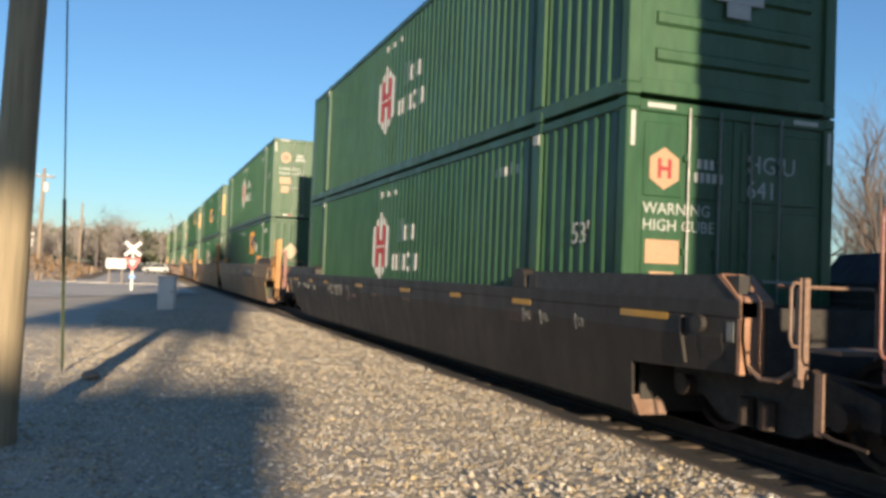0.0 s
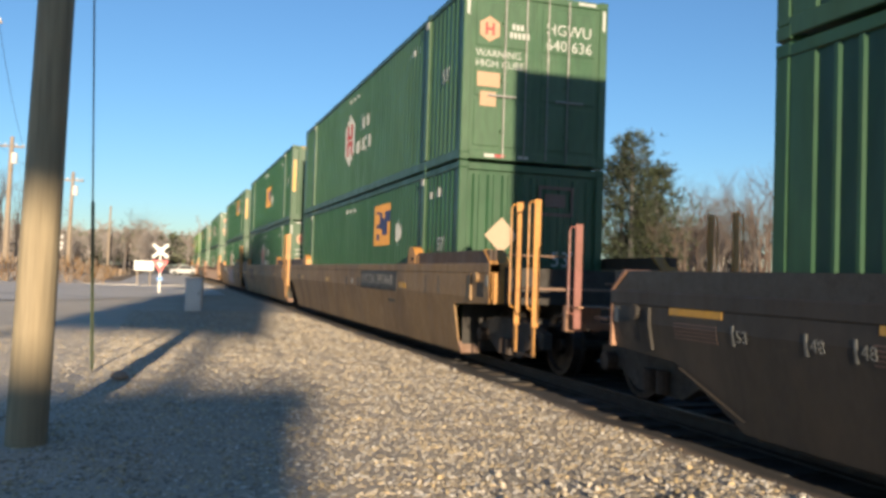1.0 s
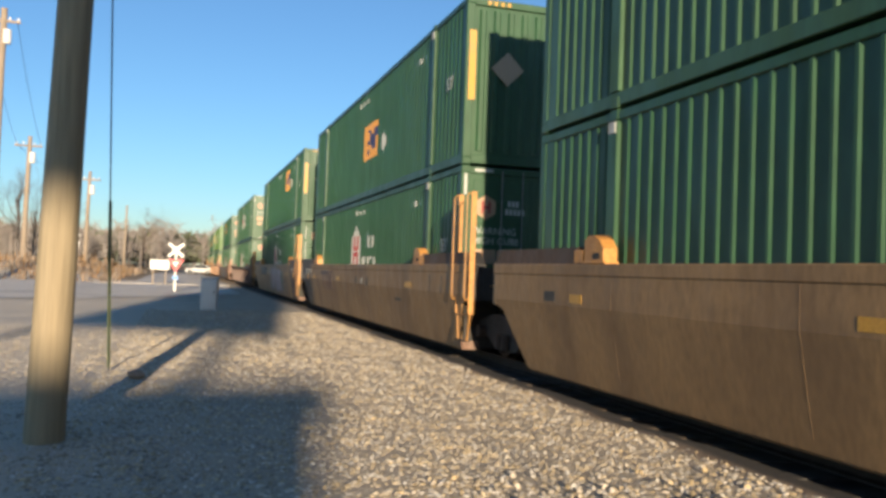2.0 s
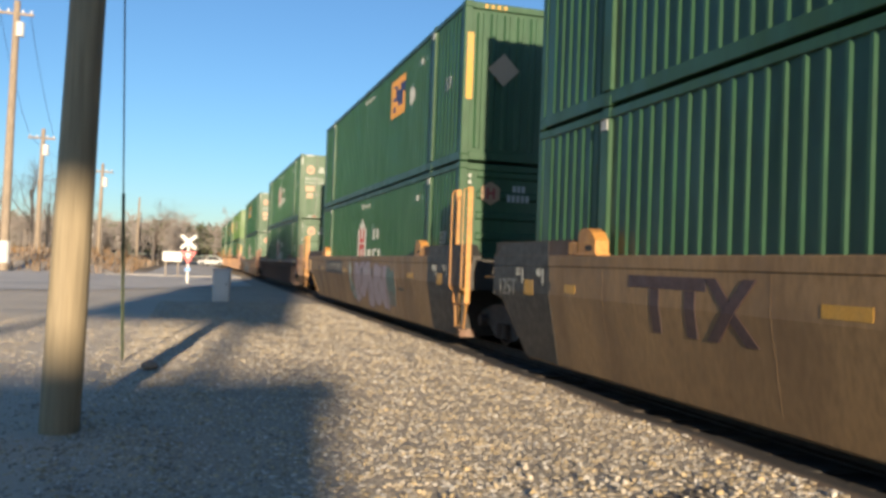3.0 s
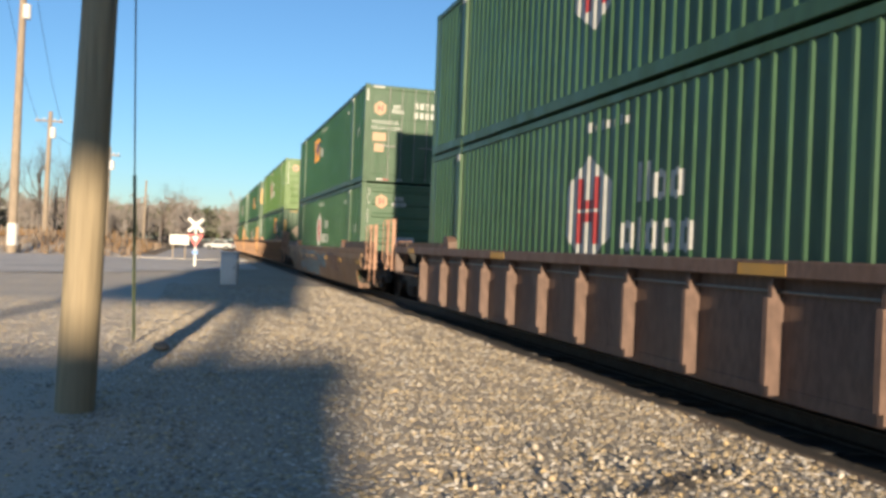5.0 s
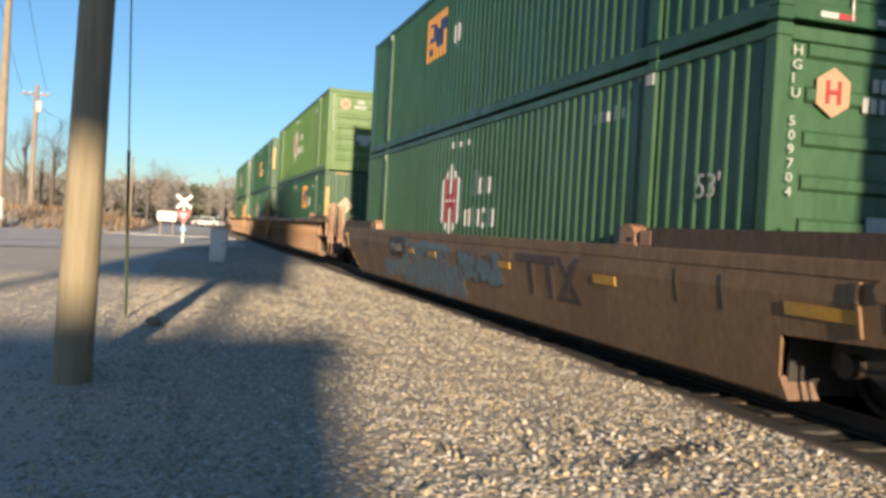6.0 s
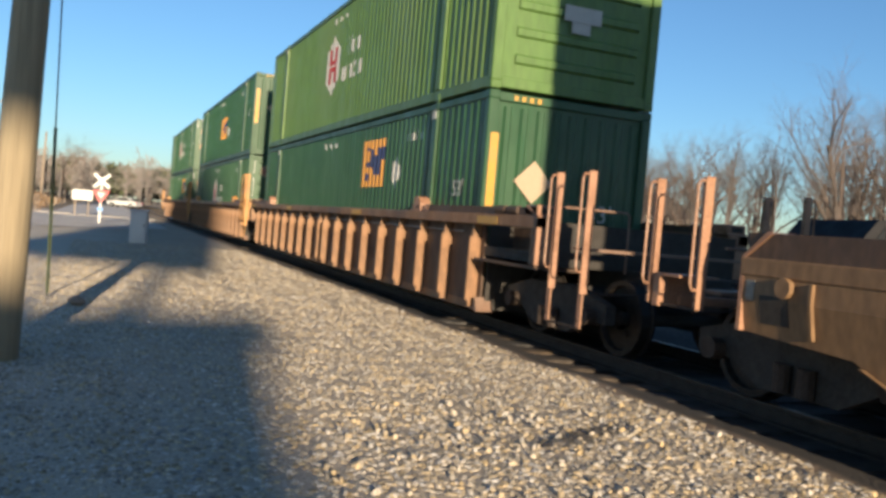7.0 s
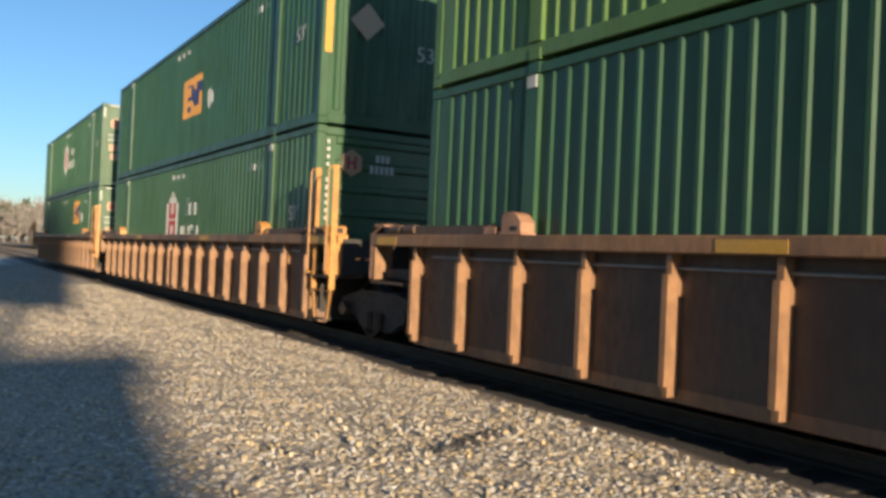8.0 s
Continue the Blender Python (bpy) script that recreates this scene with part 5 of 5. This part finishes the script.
# ---------------------------------------------------------------- trees
def bare_tree_mesh(seed, height, spread, levels, sides=5):
    rnd = random.Random(seed)
    verts, faces = [], []

    def limb(p, d, length, r, level):
        segs = 4 if level < 2 else 2
        pts, q = [p.copy()], p.copy()
        for _ in range(segs):
            d = (d + Vector((rnd.uniform(-1, 1), rnd.uniform(-1, 1), rnd.uniform(-0.3, 0.6))) * (0.13 if level == 0 else 0.22)).normalized()
            q = q + d * length / segs
            pts.append(q.copy())
        n = sides if level < 2 else 3
        base = len(verts)
        for i, pt in enumerate(pts):
            u = d.cross(Vector((0.3, 0.8, 0.5))).normalized()
            w = d.cross(u)
            rr = r * (1 - 0.6 * i / segs)
            verts.extend((pt + (u * math.cos(6.283 * k / n) + w * math.sin(6.283 * k / n)) * rr)[:] for k in range(n))
        for i in range(segs):
            for k in range(n):
                a, b = base + i * n + k, base + i * n + (k + 1) % n
                faces.append((a, b, b + n, a + n))
        if level >= levels:
            return
        count = {0: 9, 1: 6, 2: 5, 3: 4}.get(level, 3)
        for c in range(count):
            f = rnd.uniform(0.3, 1.0) if level == 0 else rnd.uniform(0.2, 1.0)
            i = min(segs - 1, int(f * segs))
            at = pts[i].lerp(pts[i + 1], f * segs - i)
            a = rnd.uniform(0, 6.283)
            side = d.cross(Vector((math.cos(a), math.sin(a), 0.1))).normalized()
            nd = (d * rnd.uniform(0.5, 1.0) + side * spread + Vector((0, 0, 0.25))).normalized()
            limb(at, nd, length * rnd.uniform(0.38, 0.62), r * (1 - 0.6 * f) * 0.55, level + 1)

    limb(Vector((0, 0, -0.2)), Vector((0, 0, 1)), height * 0.62, height * 0.016, 0)
    me = bpy.data.meshes.new("branches")
    me.from_pydata(verts, [], faces)
    return me


def trunk_only(height):
    return tube(bmesh.new(), [(0, 0, -0.3), (0.04, 0, height * 0.3), (0.0, 0.05, height * 0.62)], height * 0.016, 8, height * 0.0025)


def bare_tree(at, height, seed, store={}):
    key = seed % 4
    if key not in store:
        store[key] = (mesh_of(bare_tree_mesh(key + 1, 9.0, 0.75, 4), "crown", M["bark"]), mesh_of(trunk_only(9.0), "trunk", M["bark"]))
    t = thing("bare_tree", "leafless grey-brown winter tree with fine twigs", "tree", "bare trees beyond the track", at=at @ Matrix.Scale(height / 9.0, 4))
    part("trunk", store[key][1], M["bark"], t)
    part("crown", store[key][0], M["bark"], t)


def pine_mesh(seed, height, width):
    """Whorls of boughs carrying needle tufts, with gaps between."""
    rnd = random.Random(seed)
    verts, faces = [], []
    boughs = 64
    for k in range(boughs):
        f = (k + rnd.random()) / boughs
        z = height * (0.2 + 0.8 * f)
        reach = (width * (1 - f) ** 0.55 + 0.3) * rnd.uniform(0.55, 1.15)
        a = k * 2.4 + rnd.uniform(-0.5, 0.5)
        up = rnd.uniform(0.1, 0.5)
        for _ in range(34):
            q = rnd.uniform(0.25, 1)
            c = Vector((reach * q * math.cos(a), reach * q * math.sin(a), z + up * reach * q)) + Vector((rnd.gauss(0, 1), rnd.gauss(0, 1), rnd.gauss(0, 0.7))) * 0.2
            for _k in range(4):
                d = Vector((math.cos(a) + rnd.uniform(-1, 1), math.sin(a) + rnd.uniform(-1, 1), rnd.uniform(-0.3, 1.0))).normalized()
                sd = d.cross(Vector((rnd.uniform(-1, 1), rnd.uniform(-1, 1), 1))).normalized()
                ln, wd = rnd.uniform(0.16, 0.3), rnd.uniform(0.012, 0.03)
                b = len(verts)
                verts.extend([(c - sd * wd)[:], (c + sd * wd)[:], (c + d * ln + sd * wd * 0.3)[:], (c + d * ln - sd * wd * 0.3)[:]])
                faces.append((b, b + 1, b + 2, b + 3))
    me = bpy.data.meshes.new("crown")
    me.from_pydata(verts, [], faces)
    return me


def pine_tree(x, y, height, width, seed):
    t = thing("pine_tree", "dark green pine tree with gaps in its crown", "tree", at=pose(x, y, bank(x, y)))
    part("trunk", tube(bmesh.new(), [(0, 0, -0.3), (0.05, 0, height * 0.5), (0, 0.03, height * 0.97)], 0.16, 8, 0.03), M["bark"], t)
    part("crown", mesh_of(pine_mesh(seed, height, width), "crown", M["needles"]), M["needles"], t)
    return t


pine_tree(17.9, 30, 7.6, 1.9, 1)
pine_tree(19.4, 30.5, 6.4, 1.8, 2)
pine_tree(18.6, 32, 7.0, 2.0, 7)
pine_tree(20.6, 33, 5.2, 1.5, 5)
rnd = random.Random(4)
for k in range(60):
    x = 20.5 + k * 0.6 + rnd.uniform(-1, 1)
    y = rnd.uniform(27, 48) - max(0, x - 36) * 0.5
    h = rnd.uniform(4.8, 7.4) * (1.0 + 0.03 * (x - 21))
    bare_tree(pose(x, y, bank(x, y), 0, 0, rnd.uniform(0, 360)), h, k)
bare_tree(pose(30.5, 28, 0.3, 0, 0, 40), 10.5, 2)
bare_tree(pose(-21.0, 84, 1.0, 0, 0, 10), 9.0, 1)
bare_tree(pose(-18.6, 88, 1.0, 0, 0, 80), 8.5, 3)
bare_tree(pose(-14.4, 95, 1.0, 0, 0, 150), 9.0, 0)
bare_tree(pose(-12.4, 88, 1.0, 0, 0, 20), 11.0, 1)
bare_tree(pose(-15.0, 90, 1.0, 0, 0, 120), 10.5, 2)
bare_tree(pose(-4.6, 110, 0.8, 0, 0, 200), 8.5, 2)


def far_woods():
    """Bare woods along the horizon, as one mass of trunks, limbs and twigs, with dark pines between."""
    rnd = random.Random(9)
    verts, faces = [], []

    def stick(p, q, w):
        d = (Vector(q) - Vector(p)).normalized()
        for s in (d.cross(Vector((0, 1, 0.1))).normalized(), d.cross(Vector((1, 0.1, 0))).normalized()):
            b = len(verts)
            verts.extend([(Vector(p) - s * w)[:], (Vector(p) + s * w)[:], (Vector(q) + s * w * 0.4)[:], (Vector(q) - s * w * 0.4)[:]])
            faces.append((b, b + 1, b + 2, b + 3))

    for _ in range(850):
        x = rnd.uniform(-150, 40)
        y = rnd.uniform(135, 185) + (abs(x + 20) * 0.05)
        z, h = 0.6, rnd.uniform(4.2, 7.2)
        stick((x, y, z), (x + rnd.uniform(-0.6, 0.6), y, z + h), 0.10)
        for _k in range(24):
            f = rnd.uniform(0.15, 1)
            a = rnd.uniform(-1, 1)
            ln = h * rnd.uniform(0.12, 0.34)
            p = (x, y, z + h * f * 0.9)
            q = (x + a * ln, y + rnd.uniform(-1, 1), p[2] + ln * rnd.uniform(0.3, 1))
            stick(p, q, 0.045)
            for _j in range(4):
                stick(q, (q[0] + rnd.uniform(-1.2, 1.2), q[1], q[2] + rnd.uniform(-0.3, 1.0)), 0.03)
    me = bpy.data.meshes.new("far_woods")
    me.from_pydata(verts, [], faces)
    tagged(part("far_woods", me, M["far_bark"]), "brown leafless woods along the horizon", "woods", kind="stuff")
    verts2, faces2 = [], []
    for _ in range(280):
        x = rnd.uniform(-35, 40) if rnd.random() < 0.75 else rnd.uniform(-150, 60)
        y, h = rnd.uniform(150, 195), rnd.uniform(4.5, 6.8)
        for _k in range(90):
            f = rnd.random()
            r = 2.4 * (1 - f) ** 0.6 * rnd.uniform(0.2, 1)
            a = rnd.uniform(0, 6.283)
            c = Vector((x + r * math.cos(a), y + r * math.sin(a), 0.8 + h * (0.2 + 0.8 * f)))
            d = Vector((rnd.uniform(-1, 1), rnd.uniform(-1, 1), rnd.uniform(-0.2, 0.9))).normalized()
            s = d.cross(Vector((rnd.uniform(-1, 1), rnd.uniform(-1, 1), 0.5))).normalized()
            b = len(verts2)
            verts2.extend([(c - s * 0.35)[:], (c + s * 0.35)[:], (c + d * 0.9 + s * 0.1)[:], (c + d * 0.9 - s * 0.1)[:]])
            faces2.append((b, b + 1, b + 2, b + 3))
    me = bpy.data.meshes.new("far_pines")
    me.from_pydata(verts2, [], faces2)
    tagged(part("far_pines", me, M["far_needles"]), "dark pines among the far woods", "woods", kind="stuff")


far_woods()


def dry_brush():
    """Tufts of dry brown grass and brush on the bank beyond the road and past the track."""
    rnd = random.Random(12)
    verts, faces = [], []
    for _ in range(15000):
        if rnd.random() < 0.6:
            x, y = rnd.uniform(-75, -4), rnd.uniform(61, 110)
        else:
            x, y = rnd.uniform(10, 45), rnd.uniform(4, 60)
        z = bank(x, y) - 0.03
        h = rnd.uniform(0.2, 0.6) * (1.7 if rnd.random() < 0.1 else 1)
        a = rnd.uniform(0, 3.14)
        for _k in range(3):
            a += 1.1
            s = Vector((math.cos(a), math.sin(a), 0)) * rnd.uniform(0.012, 0.05)
            lean = Vector((rnd.uniform(-0.2, 0.2), rnd.uniform(-0.2, 0.2), h))
            p = Vector((x + rnd.uniform(-0.2, 0.2), y + rnd.uniform(-0.2, 0.2), z))
            b = len(verts)
            verts.extend([(p - s)[:], (p + s)[:], (p + lean + s * 0.5)[:], (p + lean - s * 0.6)[:]])
            faces.append((b, b + 1, b + 2, b + 3))
    me = bpy.data.meshes.new("dry_brush")
    me.from_pydata(verts, [], faces)
    tagged(part("dry_brush", me, M["dry"]), "dry brown grass and brush on the bank", "grass", kind="stuff")


dry_brush()

# a pale house far behind the track
house = thing("house", "small pale house behind bare trees", "house", at=pose(33, 48, 0.6, 0, 0, 20))
part("wall", boxes((-4, 4, -3, 3, -0.5, 2.7)), M["siding"], house)
part("roof", prism(bmesh.new(), [(-3.5, 2.6), (3.5, 2.6), (0, 4.4)], "x", -4.4, 4.4), M["shingle"], house)
for x in (-2.4, 0.4, 2.6):
    part("window", boxes((x - 0.45, x + 0.45, -3.03, -2.95, 1.0, 2.1)), M["glass"], house)

# ---------------------------------------------------------------- unseen shapes added behind the camera, fitted to throw the broad shade
back = sun_dir * 20
down = -back.z - 0.1
shade_low = thing("building", "unseen shade caster built as a flat-roofed board building", "building", at=pose(back.x, -6 + back.y, back.z))
part("wall", boxes((-9.0, -0.52, -0.5, -0.05, down, 2.5)), M["wall_plain"], shade_low)
part("counter", boxes((-8.0, -0.24, -0.04, 0.25, down, 1.66)), M["wall_plain"], shade_low, "low block of the unseen shade caster")
part("roof", boxes((-9.4, -0.3, -0.6, 0.0, 2.5, 2.9)), M["shingle"], shade_low)
shade_high = thing("billboard", "unseen shade caster built as a board on posts", "billboard", at=pose(back.x, -6 + back.y, back.z))
part("panel", prism(bmesh.new(), [(-5.85, 4.5), (-4.3, 4.35), (-2.4, 4.15), (-0.93, 4.0), (-0.9, 9.2), (-1.35, 11.4), (-2.5, 12.6), (-3.7, 13.0), (-4.5, 11.9), (-5.2, 9.7), (-5.9, 7.5)], "y", -0.12, 0.0), M["wall_plain"], shade_high)
for x in (-6.1, -2.12):
    part("post", boxes((x, x + 0.33, -0.3, -0.12, down, 8.5)), M["far_pole"], shade_high)


# ---------------------------------------------------------------- loose ballast
def stone_shape(seed):
    rnd = random.Random(seed)
    bm = bmesh.new()
    bmesh.ops.create_icosphere(bm, subdivisions=1, radius=1.0)
    for v in bm.verts:
        v.co *= rnd.uniform(0.72, 1.15)
        v.co.x *= 1.15
        v.co.z *= 0.5
    me = bpy.data.meshes.new("stone")
    bm.to_mesh(me)
    bm.free()
    me.materials.append(M["stone_piece"])
    return me


def ballast():
    shapes = [stone_shape(k) for k in range(8)]
    arrays = []
    for me in shapes:
        co = np.array([v.co[:] for v in me.vertices])
        fc = np.array([p.vertices[:] for p in me.polygons])
        arrays.append((co, fc))
    rng = np.random.default_rng(5)
    # single stones nearest to the camera's standing place
    for k in range(280):
        x, y = rng.uniform(0.9, 4.1), rng.uniform(3.2, 5.6)
        ob = part("stone", shapes[k % 8], M["stone_piece"], ground)
        s = rng.uniform(0.014, 0.026)
        ob.matrix_basis = pose(x, y, 0.0, *rng.uniform(0, 360, 3)) @ Matrix.Scale(s, 4)
    # the rest as one bed: thick beside the track, finer over the lot
    octa = []
    for k in range(6):
        co = np.array([(1.1, 0, 0), (-1.1, 0, 0), (0, 1, 0), (0, -1, 0), (0, 0, 0.65), (0, 0, -0.65)]) * rng.uniform(0.7, 1.2, (6, 1))
        octa.append((co, np.array([(0, 2, 4), (2, 1, 4), (1, 3, 4), (3, 0, 4), (2, 0, 5), (1, 2, 5), (3, 1, 5), (0, 3, 5)])))
    beds = [(72000, (-0.9, 4.2), lambda r, n: 2.2 + 26 * r.random(n) ** 1.7 - np.abs(r.normal(0, 0.9, n)), 1.0), (52000, (-7.0, 0.2), lambda r, n: 2.2 + 18 * r.random(n) ** 1.5 - np.abs(r.normal(0, 0.9, n)), 0.85),
            (30000, (-7.0, 4.25), lambda r, n: 2.6 - np.abs(r.normal(0, 3.4, n)), 1.0)]
    vs, fs, base = [], [], 0
    for n, (xa, xb), ys, grade in beds:
        y, x = ys(rng, n), rng.uniform(xa, xb, n)
        size = (0.0085 + 0.0185 * rng.random(n) ** 1.5) * grade
        for k in range(n):
            co, fc = (arrays[k % 8] if 2.4 < y[k] < 5.6 and x[k] > 0 else octa[k % 6])
            a, b = rng.uniform(0, 6.283), rng.uniform(-0.3, 0.3)
            ca, sa, cb, sb = math.cos(a), math.sin(a), math.cos(b), math.sin(b)
            R = np.array([[ca, -sa * cb, sa * sb], [sa, ca * cb, -ca * sb], [0, sb, cb]])
            h = 0.035 * noise.noise((x[k] * 0.6, y[k] * 0.6, 0)) + 0.02 * noise.noise((x[k] * 2.1, y[k] * 2.1, 5)) - 0.02 - (0.07 * max(0, min(1, (x[k] - 4.3) / 0.4)))
            vs.append((co * size[k]) @ R.T + (x[k], y[k], h + size[k] * 0.0))
            fs.append(fc + base)
            base += len(co)
    dv, df, db = [], [], 0
    for k in range(420):
        u, w = rng.normal(0, 0.24), rng.normal(0, 0.05)
        px, py = 2.9 + 0.84 * u - 0.54 * w, 4.6 + 0.54 * u + 0.84 * w
        co, fc = arrays[k % 8]
        a, sz = rng.uniform(0, 6.283), rng.uniform(0.012, 0.028)
        R = np.array([[math.cos(a), -math.sin(a), 0], [math.sin(a), math.cos(a), 0], [0, 0, 1]])
        h = 0.035 * noise.noise((px * 0.6, py * 0.6, 0)) + 0.02 * noise.noise((px * 2.1, py * 2.1, 5)) - 0.02
        dv.append((co * sz) @ R.T + (px, py, h + sz * 0.25))
        df.append(fc + db)
        db += len(co)
    me = bpy.data.meshes.new("dark_gravel")
    me.from_pydata(np.concatenate(dv).tolist(), [], np.concatenate(df).tolist())
    tagged(part("dark_gravel", me, M["dark_stone"]), "dark streak of stones in the ballast", "gravel", kind="stuff")
    me = bpy.data.meshes.new("ballast")
    me.from_pydata(np.concatenate(vs).tolist(), [], np.concatenate(fs).tolist())
    tagged(part("ballast", me, M["stone"]), "loose tan and grey ballast stones", "gravel", kind="stuff")


ballast()


# ---------------------------------------------------------------- motion of the train
def motions():
    for ob, u, z, x, turned in movers:
        walk(ob, [(t, pose(TRACK_X + x, u - s, z, 0, 0, turned)) for t, s in RUN])
    for w, y in spinners:
        rows = []
        for k in range(0, 241):
            t = k / 30
            rows.append((t, pose(0, y, 0.515, math.degrees(run_at(t) / 0.42) % 360, 0, 0)))
        walk(w, rows)


motions()
